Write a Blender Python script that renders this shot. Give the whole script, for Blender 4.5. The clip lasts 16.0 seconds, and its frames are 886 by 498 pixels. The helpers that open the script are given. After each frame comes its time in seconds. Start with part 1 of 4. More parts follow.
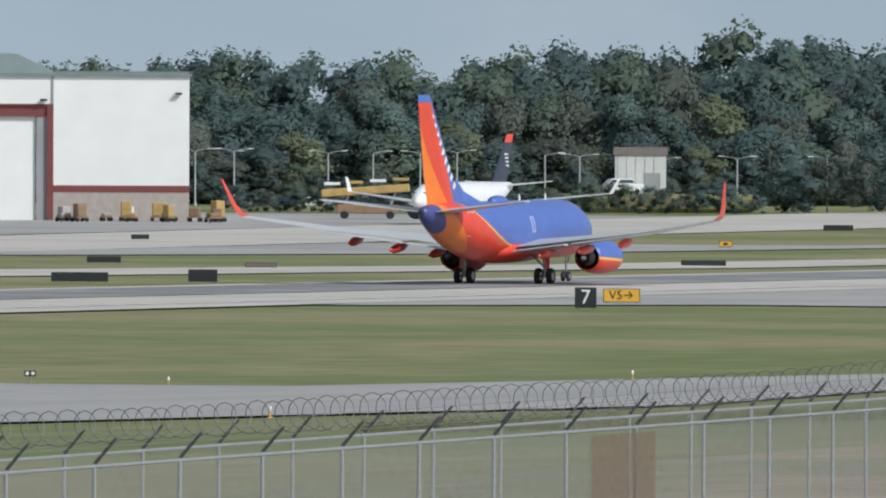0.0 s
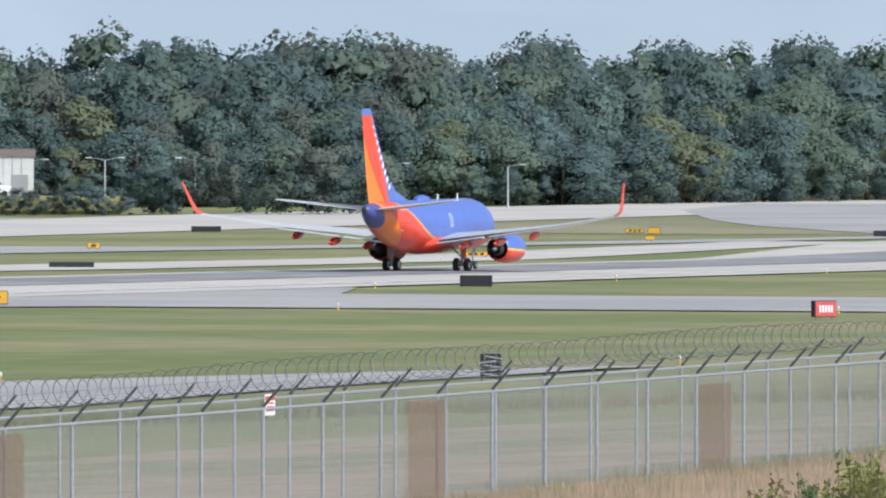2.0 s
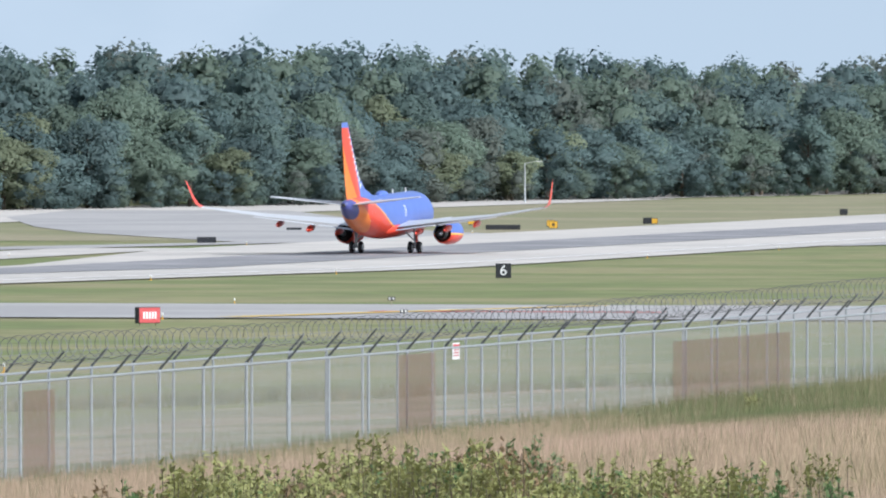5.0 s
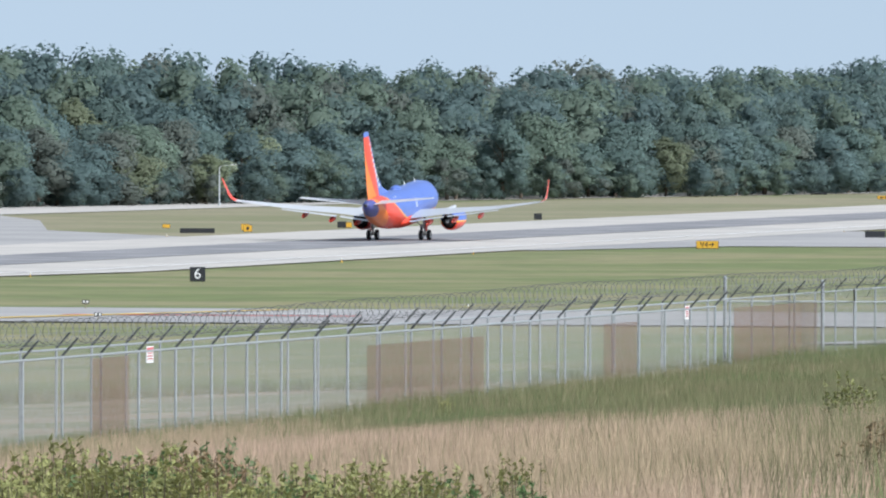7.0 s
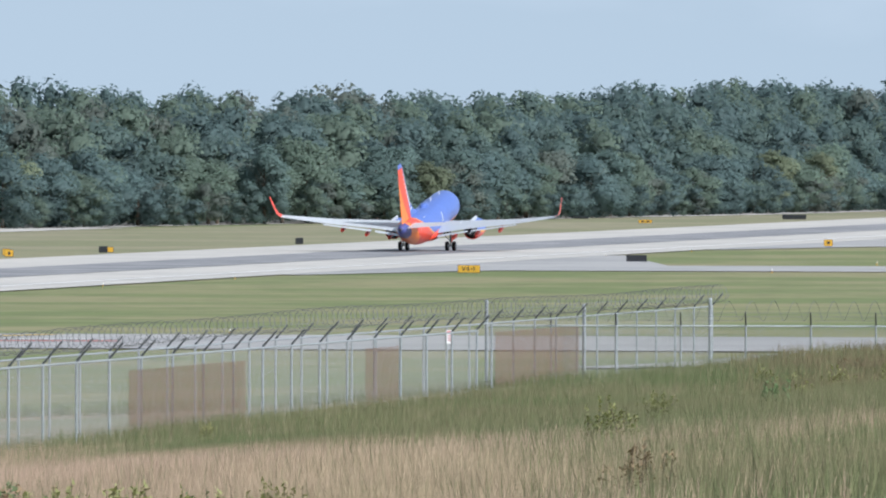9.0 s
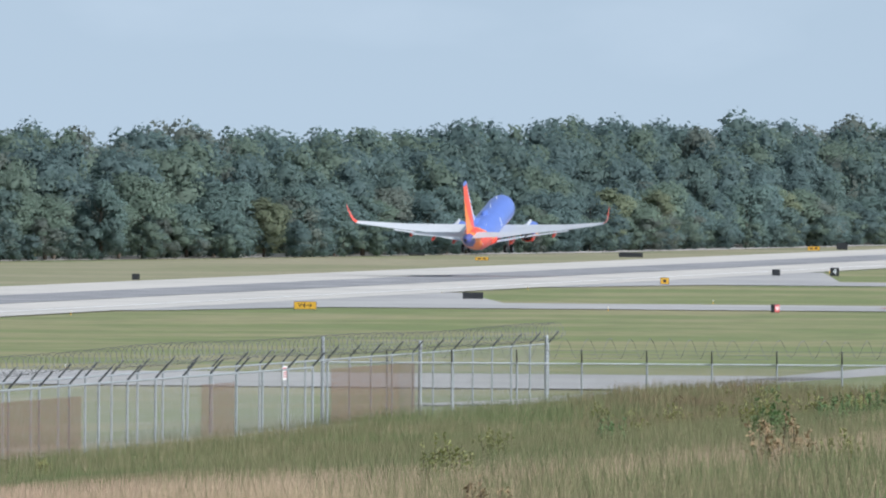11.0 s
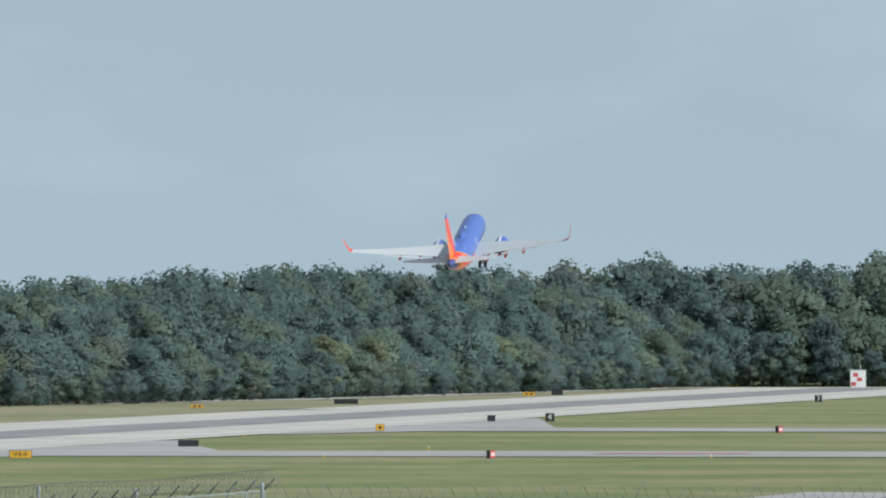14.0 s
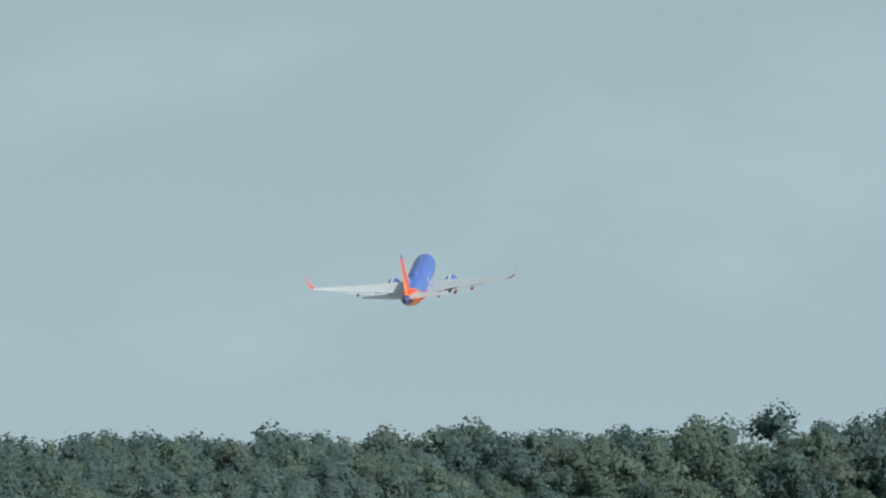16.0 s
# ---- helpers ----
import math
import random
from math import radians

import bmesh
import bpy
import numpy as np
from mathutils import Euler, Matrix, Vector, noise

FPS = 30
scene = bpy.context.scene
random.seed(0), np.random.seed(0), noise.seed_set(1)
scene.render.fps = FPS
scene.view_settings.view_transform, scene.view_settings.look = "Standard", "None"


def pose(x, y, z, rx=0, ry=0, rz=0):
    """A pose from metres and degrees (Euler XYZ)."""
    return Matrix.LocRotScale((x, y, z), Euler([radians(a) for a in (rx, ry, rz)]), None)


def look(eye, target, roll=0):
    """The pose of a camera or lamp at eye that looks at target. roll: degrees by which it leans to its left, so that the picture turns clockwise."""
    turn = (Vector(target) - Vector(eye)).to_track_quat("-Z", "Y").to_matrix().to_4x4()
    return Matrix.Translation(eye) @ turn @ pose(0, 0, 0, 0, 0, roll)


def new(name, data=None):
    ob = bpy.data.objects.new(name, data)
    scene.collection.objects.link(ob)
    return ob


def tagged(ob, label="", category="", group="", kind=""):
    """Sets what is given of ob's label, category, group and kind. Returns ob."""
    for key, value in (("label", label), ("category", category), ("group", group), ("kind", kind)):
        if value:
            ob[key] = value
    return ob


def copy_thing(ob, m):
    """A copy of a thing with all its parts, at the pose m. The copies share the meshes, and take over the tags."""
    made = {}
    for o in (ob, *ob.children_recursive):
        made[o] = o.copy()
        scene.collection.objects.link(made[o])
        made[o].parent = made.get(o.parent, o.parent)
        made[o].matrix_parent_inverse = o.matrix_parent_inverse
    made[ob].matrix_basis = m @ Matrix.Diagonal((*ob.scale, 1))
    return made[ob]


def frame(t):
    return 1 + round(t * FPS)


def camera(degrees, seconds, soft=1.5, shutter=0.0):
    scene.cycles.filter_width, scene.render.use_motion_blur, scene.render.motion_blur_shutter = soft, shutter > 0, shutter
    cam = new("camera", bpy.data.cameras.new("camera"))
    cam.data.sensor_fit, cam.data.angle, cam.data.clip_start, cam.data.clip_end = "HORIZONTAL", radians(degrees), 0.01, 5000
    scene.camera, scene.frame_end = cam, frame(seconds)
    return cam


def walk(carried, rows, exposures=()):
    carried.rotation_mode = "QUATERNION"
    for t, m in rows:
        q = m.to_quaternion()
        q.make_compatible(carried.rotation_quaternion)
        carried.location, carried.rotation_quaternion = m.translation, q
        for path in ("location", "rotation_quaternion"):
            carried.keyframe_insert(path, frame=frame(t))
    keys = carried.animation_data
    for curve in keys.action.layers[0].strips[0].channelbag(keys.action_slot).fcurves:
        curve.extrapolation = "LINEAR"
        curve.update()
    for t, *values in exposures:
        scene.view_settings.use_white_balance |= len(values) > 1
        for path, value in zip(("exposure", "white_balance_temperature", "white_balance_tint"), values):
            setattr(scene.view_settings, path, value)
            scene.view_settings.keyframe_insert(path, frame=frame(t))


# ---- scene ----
# The runway runs along +y at x = -263; the viewer stands on a grassy bank at the origin, east of it.
EYE = (0.0, 0.0, 14.5)
cam = camera(4.33, 16.0, soft=2.1)


def aim(yaw, pitch, roll):
    a, p = radians(-yaw), radians(pitch)
    way = Vector((math.sin(a) * math.cos(p), math.cos(a) * math.cos(p), math.sin(p)))
    return look(EYE, Vector(EYE) + way * 100, roll)


# seconds, yaw (to the left), pitch (up), roll
PATH = [(0, 19.7670, -0.7676, 0.235), (0.5, 18.9597, -0.7665, -0.021), (1, 18.1948, -0.7629, 0.074),
        (1.5, 17.4507, -0.7543, 0.036), (2, 16.6769, -0.7523, 0.079), (2.5, 16.0907, -0.7477, 0.071),
        (3, 15.3159, -0.7451, 0.037), (3.5, 14.9909, -0.7419, 0.010), (4, 14.7338, -0.7317, -0.079),
        (4.5, 14.0131, -0.7241, -0.078), (7, 11.8758, -0.6994, 0.151), (7.5, 11.4564, -0.6834, 0.182),
        (8, 11.1951, -0.6537, 0.129), (8.5, 10.9312, -0.6213, 0.119), (9, 10.7100, -0.5774, 0.080),
        (9.5, 10.4926, -0.5290, 0.133), (12, 9.3036, -0.3051, 0.071), (12.5, 9.0092, -0.1872, -0.141),
        (13, 8.9592, 0.1851, -0.058), (13.5, 8.6081, 0.2771, -0.024), (14, 8.5185, 0.3279, -0.017),
        (14.5, 8.5447, 0.3725, -0.201), (15, 8.2264, 0.8230, -0.278), (15.5, 7.8552, 1.0130, -0.210),
        (16, 7.6288, 1.1361, -0.300)]
walk(cam, [(t, aim(y, p, r)) for t, y, p, r in PATH],
     exposures=[(0, -0.14, 5860, 11), (1, 0.06, 5760, 12), (1.5, 0.2, 5740, 13), (2, 0.36, 5720, 14), (3.5, 0.54, 5690, 15), (4.5, 0.54, 5660, 14), (9.5, 0.42, 5640, 12), (12.5, 0.29, 5690, 10), (13.5, 0.15, 5760, 7), (14.5, 0.15, 5850, 5), (16, 0.10, 5930, 1)])

# ---- sky and sun ----
SUN_ELEV, SUN_AZ = 40.0, 108.0   # azimuth clockwise from +y
world = bpy.data.worlds.new("sky")
scene.world = world
world.use_nodes = True
wn = world.node_tree
sky = wn.nodes.new("ShaderNodeTexSky")
sky.sky_type, sky.sun_disc = "NISHITA", False
sky.sun_elevation, sky.sun_rotation = radians(SUN_ELEV), radians(SUN_AZ)
sky.air_density, sky.dust_density, sky.ozone_density = 1.0, 1.2, 1.5
# hazy late-summer air: the pale band above the horizon reaches well up the sky
co, ad, no = wn.nodes.new("ShaderNodeTexCoord"), wn.nodes.new("ShaderNodeVectorMath"), wn.nodes.new("ShaderNodeVectorMath")
ad.inputs[1].default_value, no.operation = (0, 0, 0.30), "NORMALIZE"
wn.links.new(co.outputs["Generated"], ad.inputs[0])
wn.links.new(ad.outputs[0], no.inputs[0])
wn.links.new(no.outputs[0], sky.inputs[0])
hz = wn.nodes.new("ShaderNodeHueSaturation")
hz.inputs["Saturation"].default_value = 0.32
tint = wn.nodes.new("ShaderNodeMix")
tint.data_type, tint.blend_type = "RGBA", "MULTIPLY"
tint.inputs["Factor"].default_value, tint.inputs["B"].default_value = 1.0, (0.97, 1.035, 0.97, 1)
wn.links.new(sky.outputs[0], hz.inputs["Color"])
wn.links.new(hz.outputs[0], tint.inputs["A"])
cl, cr, cm, cx = (wn.nodes.new("ShaderNode" + k) for k in ("TexNoise", "MapRange", "Mapping", "Mix"))
cm.inputs["Scale"].default_value = (1, 1, 2.4)
cl.inputs["Scale"].default_value, cl.inputs["Detail"].default_value = 26, 5
cr.inputs["From Min"].default_value, cr.inputs["From Max"].default_value, cr.inputs["To Max"].default_value = 0.5, 0.8, 0.11
cx.data_type, cx.inputs["B"].default_value = "RGBA", (8.2, 8.2, 8.0, 1)
wn.links.new(co.outputs["Generated"], cm.inputs[0])
wn.links.new(cm.outputs[0], cl.inputs["Vector"])
wn.links.new(cl.outputs["Fac"], cr.inputs["Value"])
wn.links.new(cr.outputs[0], cx.inputs["Factor"])
wn.links.new(tint.outputs["Result"], cx.inputs["A"])
wn.links.new(cx.outputs["Result"], wn.nodes["Background"].inputs[0])
wn.nodes["Background"].inputs[1].default_value = 0.122
sun = new("sun", bpy.data.lights.new("sun", "SUN"))
sun.data.energy, sun.data.angle, sun.data.color = 3.4, radians(0.6), (1.0, 0.945, 0.86)
e, a = radians(SUN_ELEV), radians(SUN_AZ)
sun.matrix_world = look((0, 0, 100), Vector((0, 0, 100)) - Vector((math.sin(a) * math.cos(e), math.cos(a) * math.cos(e), math.sin(e))))

# ---- materials ----
MATS = {}


def mat(name, color, rough=0.7, metal=0.0, vary=0.15, scale=2.0, bump=0.0, island=0.0, coat=0.0, second=None, second_scale=0.1, coords="Object", spec=0.5, each=0.0, thin=0.0):
    """A procedural surface: base colour, grain at one scale, a second tone in large patches, relief."""
    if name in MATS:
        return MATS[name]
    m = bpy.data.materials.new(name)
    m.use_nodes = True
    n, l = m.node_tree.nodes, m.node_tree.links
    b = n["Principled BSDF"]
    b.inputs["Roughness"].default_value, b.inputs["Metallic"].default_value = rough, metal
    b.inputs["Coat Weight"].default_value = coat
    b.inputs["Specular IOR Level"].default_value = spec
    tc = n.new("ShaderNodeTexCoord")
    nz = n.new("ShaderNodeTexNoise")
    nz.inputs["Scale"].default_value, nz.inputs["Detail"].default_value = scale, 6
    l.new(tc.outputs[coords], nz.inputs["Vector"])
    src = None
    if second:
        n2 = n.new("ShaderNodeTexNoise")
        n2.inputs["Scale"].default_value, n2.inputs["Detail"].default_value = second_scale, 4
        l.new(tc.outputs[coords], n2.inputs["Vector"])
        rp = n.new("ShaderNodeMapRange")
        rp.inputs["From Min"].default_value, rp.inputs["From Max"].default_value = 0.42, 0.6
        l.new(n2.outputs["Fac"], rp.inputs["Value"])
        mx = n.new("ShaderNodeMix")
        mx.data_type = "RGBA"
        mx.inputs["A"].default_value, mx.inputs["B"].default_value = (*color, 1), (*second, 1)
        l.new(rp.outputs[0], mx.inputs["Factor"])
        src = mx.outputs["Result"]
    hs = n.new("ShaderNodeHueSaturation")
    if src:
        l.new(src, hs.inputs["Color"])
    else:
        hs.inputs["Color"].default_value = (*color, 1)
    mr = n.new("ShaderNodeMapRange")
    mr.inputs["To Min"].default_value, mr.inputs["To Max"].default_value = 1 - vary * 1.6, 1 + vary * 1.6
    l.new(nz.outputs["Fac"], mr.inputs["Value"])
    val = mr.outputs[0]
    if island:
        g = n.new("ShaderNodeNewGeometry")
        m2 = n.new("ShaderNodeMapRange")
        m2.inputs["To Min"].default_value, m2.inputs["To Max"].default_value = 1 - island, 1 + island
        l.new(g.outputs["Random Per Island"], m2.inputs["Value"])
        mu = n.new("ShaderNodeMath")
        mu.operation = "MULTIPLY"
        l.new(val, mu.inputs[0]), l.new(m2.outputs[0], mu.inputs[1])
        val = mu.outputs[0]
    if each:
        oi = n.new("ShaderNodeObjectInfo")
        m3 = n.new("ShaderNodeMapRange")
        m3.inputs["To Min"].default_value, m3.inputs["To Max"].default_value = 1 - each, 1 + each
        l.new(oi.outputs["Random"], m3.inputs["Value"])
        mu = n.new("ShaderNodeMath")
        mu.operation = "MULTIPLY"
        l.new(val, mu.inputs[0]), l.new(m3.outputs[0], mu.inputs[1])
        val = mu.outputs[0]
    l.new(val, hs.inputs["Value"])
    l.new(hs.outputs[0], b.inputs["Base Color"])
    if bump:
        bp = n.new("ShaderNodeBump")
        bp.inputs["Strength"].default_value = bump
        l.new(nz.outputs["Fac"], bp.inputs["Height"])
        l.new(bp.outputs[0], b.inputs["Normal"])
    if thin:     # leaves and blades let part of the light through
        tl, mx2 = n.new("ShaderNodeBsdfTranslucent"), n.new("ShaderNodeMixShader")
        l.new(hs.outputs[0], tl.inputs["Color"])
        mx2.inputs[0].default_value = thin
        l.new(b.outputs[0], mx2.inputs[1]), l.new(tl.outputs[0], mx2.inputs[2])
        l.new(mx2.outputs[0], n["Material Output"].inputs["Surface"])
    MATS[name] = m
    return m


# ---- mesh helpers ----
def mesh_object(name, verts, faces, material, parent=None, smooth=False, label="", normals=None):
    me = bpy.data.meshes.new(name)
    me.from_pydata([tuple(v) for v in verts], [], faces)
    me.update()
    if material:
        me.materials.append(material)
    if smooth:
        me.polygons.foreach_set("use_smooth", [True] * len(me.polygons))
    if normals:
        me.polygons.foreach_set("use_smooth", [True] * len(me.polygons))
        me.normals_split_custom_set_from_vertices([tuple(q) for q in normals])
    ob = new(name, me)
    if parent:
        ob.parent = parent
    if label:
        ob["label"] = label
    return ob


def part(name, bm, material, parent=None, label="", smooth=False):
    me = bpy.data.meshes.new(name)
    bmesh.ops.recalc_face_normals(bm, faces=bm.faces)
    bm.to_mesh(me)
    bm.free()
    for m in (material if isinstance(material, (list, tuple)) else [material]):
        me.materials.append(m)
    if smooth:
        me.polygons.foreach_set("use_smooth", [True] * len(me.polygons))
    ob = new(name, me)
    if parent:
        ob.parent = parent
    if label:
        ob["label"] = label
    return ob


def box(bm, cx, cy, cz, sx, sy, sz, bevel=0.0, m=None):
    r = bmesh.ops.create_cube(bm, size=1, matrix=(m or Matrix()) @ Matrix.Translation((cx, cy, cz)) @ Matrix.Diagonal((sx, sy, sz, 1)))
    if bevel:
        es = list({e for v in r["verts"] for e in v.link_edges})
        bmesh.ops.bevel(bm, geom=es, offset=bevel, segments=1, affect="EDGES")
    return bm


def tube(bm, p, q, r1, r2=None, seg=8):
    p, q = Vector(p), Vector(q)
    d = q - p
    m = Matrix.Translation((p + q) / 2) @ d.to_track_quat("Z", "Y").to_matrix().to_4x4()
    bmesh.ops.create_cone(bm, cap_ends=True, segments=seg, radius1=r1, radius2=r1 if r2 is None else r2, depth=d.length, matrix=m)
    return bm


def loft(rings, close_ends=True):
    """A skin over rings of equal point counts."""
    verts, faces, k = [], [], len(rings[0])
    for r in rings:
        verts += r
    for i in range(len(rings) - 1):
        for j in range(k):
            a0, b0 = i * k + j, i * k + (j + 1) % k
            faces.append((a0, b0, b0 + k, a0 + k))
    if close_ends:
        faces.append(tuple(range(k - 1, -1, -1)))
        faces.append(tuple((len(rings) - 1) * k + j for j in range(k)))
    bm = bmesh.new()
    vs = [bm.verts.new(v) for v in verts]
    for f in faces:
        try:
            bm.faces.new([vs[i] for i in f])
        except ValueError:
            pass
    return bm


def smoothstep(a, b, x):
    t = min(1.0, max(0.0, (x - a) / (b - a)))
    return t * t * (3 - 2 * t)


def runway_level(y):
    return max(0.0, min(3.0, (987 - y) * 0.0062))


def height(x, y):
    """The land: a bank under the viewer, falling past the fence to the flat airfield."""
    w, r = -x, runway_level(y)
    if w >= 160:
        base = r
    elif w >= 68:
        base = 6.4 + (r - 6.4) * (w - 68) / 92
    elif w >= 0:
        base = 12.8 - 6.4 * min(68.0, w + 0.075 * max(0.0, y - 170) * (1 - smoothstep(40, 53, w))) / 68
    else:
        base = 12.8
    return base + (r - base) * smoothstep(360, 620, y)

# ---- ground ----
def steps(*spans):
    out = []
    for lo, hi, d in spans:
        v = lo
        while v < hi - 1e-6:
            out.append(v)
            v += d
    out.append(spans[-1][1])
    return out


M_TURF = mat("turf", (0.140, 0.166, 0.050), 0.95, vary=0.32, scale=0.3, second=(0.228, 0.208, 0.095), second_scale=0.03)
M_CONC = mat("concrete", (0.52, 0.48, 0.43), 0.85, vary=0.10, scale=0.5, second=(0.45, 0.42, 0.38), second_scale=0.05)
M_ASPH = mat("worn_asphalt", (0.37, 0.352, 0.335), 0.9, vary=0.12, scale=0.6, second=(0.31, 0.298, 0.288), second_scale=0.04)
M_RUBBER = mat("rubber_marks", (0.20, 0.195, 0.20), 0.9, vary=0.25, scale=0.3, second=(0.28, 0.27, 0.27), second_scale=0.08)
M_WHITE = mat("white_paint", (0.72, 0.71, 0.68), 0.7, vary=0.12, scale=1.5)
M_REDPAINT = mat("red_paint", (0.55, 0.12, 0.10), 0.7, vary=0.15, scale=1.5)
M_YELPAINT = mat("yellow_paint", (0.60, 0.42, 0.10), 0.7, vary=0.15, scale=1.5)

xs = steps((-4000, -800, 200), (-800, -440, 40), (-440, -160, 20), (-160, 0, 4), (0, 400, 40), (400, 3000, 260))
ys = steps((-400, 0, 50), (0, 360, 10), (360, 620, 20), (620, 1000, 20), (1000, 2600, 100), (2600, 4900, 230))
V = [(x, y, height(x, y)) for y in ys for x in xs]
nx = len(xs)
Fc = [(j * nx + i, j * nx + i + 1, (j + 1) * nx + i + 1, (j + 1) * nx + i) for j in range(len(ys) - 1) for i in range(nx - 1)]
tagged(mesh_object("ground", V, Fc, M_TURF, smooth=True), "mown airfield turf with dry straw-coloured patches", "ground", kind="structure")


def strip(name, outline, material, lift, label, category="pavement", step=8.0, kind="structure"):
    """A thin paved sheet that follows the land; outline rows are (y, x_left, x_right)."""
    verts, faces = [], []
    rows = []
    for (y0, l0, r0), (y1, l1, r1) in zip(outline, outline[1:]):
        n = max(1, int(abs(y1 - y0) / step))
        for i in range(n):
            k = i / n
            rows.append((y0 + (y1 - y0) * k, l0 + (l1 - l0) * k, r0 + (r1 - r0) * k))
    rows.append(outline[-1])
    cols = max(2, int(max(r - l for _, l, r in rows) / 8) + 1)
    for y, l_, r_ in rows:
        for c in range(cols):
            x = l_ + (r_ - l_) * c / (cols - 1)
            verts.append((x, y, height(x, y) + lift))
    for j in range(len(rows) - 1):
        for c in range(cols - 1):
            a0 = j * cols + c
            faces.append((a0, a0 + 1, a0 + cols + 1, a0 + cols))
    return tagged(mesh_object(name, verts, faces, material), label, category, kind=kind)


strip("far_dry_turf", [(1180, -378, -292), (1500, -372, -292), (1700, -366, -292), (2000, -320, -292), (2330, -299, -292)], mat("dry_turf", (0.255, 0.225, 0.135), 0.95, vary=0.25, scale=0.3, second=(0.19, 0.187, 0.09), second_scale=0.02), 0.04, "tan sun-dried turf beyond the runway", "ground")
strip("fence_verge", [(110, -100, -57.5), (200, -98, -56.5), (300, -88, -55), (335, -74, -54)], mat("dry_verge", (0.30, 0.235, 0.160), 0.95, vary=0.35, scale=0.5, second=(0.175, 0.178, 0.085), second_scale=0.09), 0.05, "patchy tan grass and soil along the fence", "ground", step=5.0)
strip("runway", [(200, -276, -234), (1000, -276, -234), (1110, -292, -234), (2330, -292, -234)], M_CONC, 0.10, "pale concrete runway with grooved surface", "runway")
strip("runway_rubber", [(200, -272, -255), (2330, -272, -255)], M_RUBBER, 0.13, "dark band of tyre rubber along the runway", "runway")
strip("runway_edge_line", [(200, -241.5, -240.6), (2330, -241.5, -240.6)], M_WHITE, 0.13, "white painted runway edge line", "marking")
strip("taxiway_exit_1", [(630, -234.5, -231), (647.9, -234.5, -215), (648, -234.5, -60), (718, -234.5, -60), (718.1, -234.5, -222), (756, -234.5, -232.5)], M_ASPH, 0.08, "grey taxiway leaving the runway", "taxiway")
strip("taxiway_exit_2", [(1150, -234.5, -232), (1191.9, -234.5, -220), (1192, -234.5, -30), (1240, -234.5, -30), (1240.1, -234.5, -210), (1340, -234.5, -232)], M_ASPH, 0.08, "grey taxiway leaving the runway", "taxiway")
strip("taxiway_exit_3", [(1410, -234.5, -232), (1451.9, -234.5, -220), (1452, -234.5, -30), (1500, -234.5, -30), (1500.1, -234.5, -210), (1640, -234.5, -232)], M_ASPH, 0.08, "grey taxiway leaving the runway", "taxiway")
strip("service_road", [(352, -240, -118), (366, -240, -118), (424, -240, -118)], M_ASPH, 0.08, "grey asphalt service road", "road")
strip("service_apron", [(400, -60, 60), (560, -100, 60), (930, -110, 60)], M_ASPH, 0.08, "worn grey asphalt apron behind the fence", "apron")
strip("far_shoulder_strip", [(640, -362, -333), (770, -334, -306), (880, -311, -289), (1010, -306, -288), (1120, -304, -291.5)], M_CONC, 0.08, "pale paved strip beyond the runway", "taxiway")
strip("parallel_taxiway", [(300, -434, -390), (1000, -434, -390), (1200, -436, -382), (1330, -436, -378), (1700, -412, -368)], M_CONC, 0.08, "broad pale concrete parallel taxiway", "taxiway")
strip("parking_apron", [(300, -900, -437), (1270, -900, -437), (1300, -900, -437)], M_ASPH, 0.07, "grey asphalt parking apron", "apron")
strip("far_link_taxiway", [(930, -391, -372), (1000, -389, -346), (1048, -386, -330), (1060, -341, -325), (1110, -319, -305), (1170, -300, -291.5)], M_ASPH, 0.09, "pale link between runway and parallel taxiway", "taxiway")
strip("far_link_taxiway", [(1170, -300, -291.5), (1250, -338, -291.5), (1310, -360, -322), (1420, -394, -350), (1510, -410, -380)], M_ASPH, 0.09, "pale link between runway and parallel taxiway", "taxiway")
strip("far_grass_road", [(2330, -420, -150), (2350, -420, -150)], M_CONC, 0.08, "pale perimeter road before the trees", "road")
strip("perimeter_road", [(1690, -410, -378), (2000, -352, -322), (2330, -330, -300)], M_CONC, 0.08, "pale perimeter road before the trees", "road")

# ---- trees ----
M_BARK = mat("bark", (0.11, 0.085, 0.06), 0.9, vary=0.3, scale=3)
# leaf greens lifted and shifted to blue, distance haze put into their colour
M_HAZED_LEAVES = [mat(f"hazed_leaves_{i}", c, 0.75, vary=0.22, scale=0.6, island=0.10, spec=0.4, each=0.16, thin=0.5) for i, c in enumerate(
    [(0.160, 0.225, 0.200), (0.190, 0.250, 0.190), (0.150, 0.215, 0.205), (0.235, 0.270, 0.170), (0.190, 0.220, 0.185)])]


def icosphere():
    bm = bmesh.new()
    bmesh.ops.create_icosphere(bm, subdivisions=1, radius=1)
    out = [v.co.copy() for v in bm.verts], [tuple(v.index for v in f.verts) for f in bm.faces]
    bm.free()
    return out


BALL = icosphere()


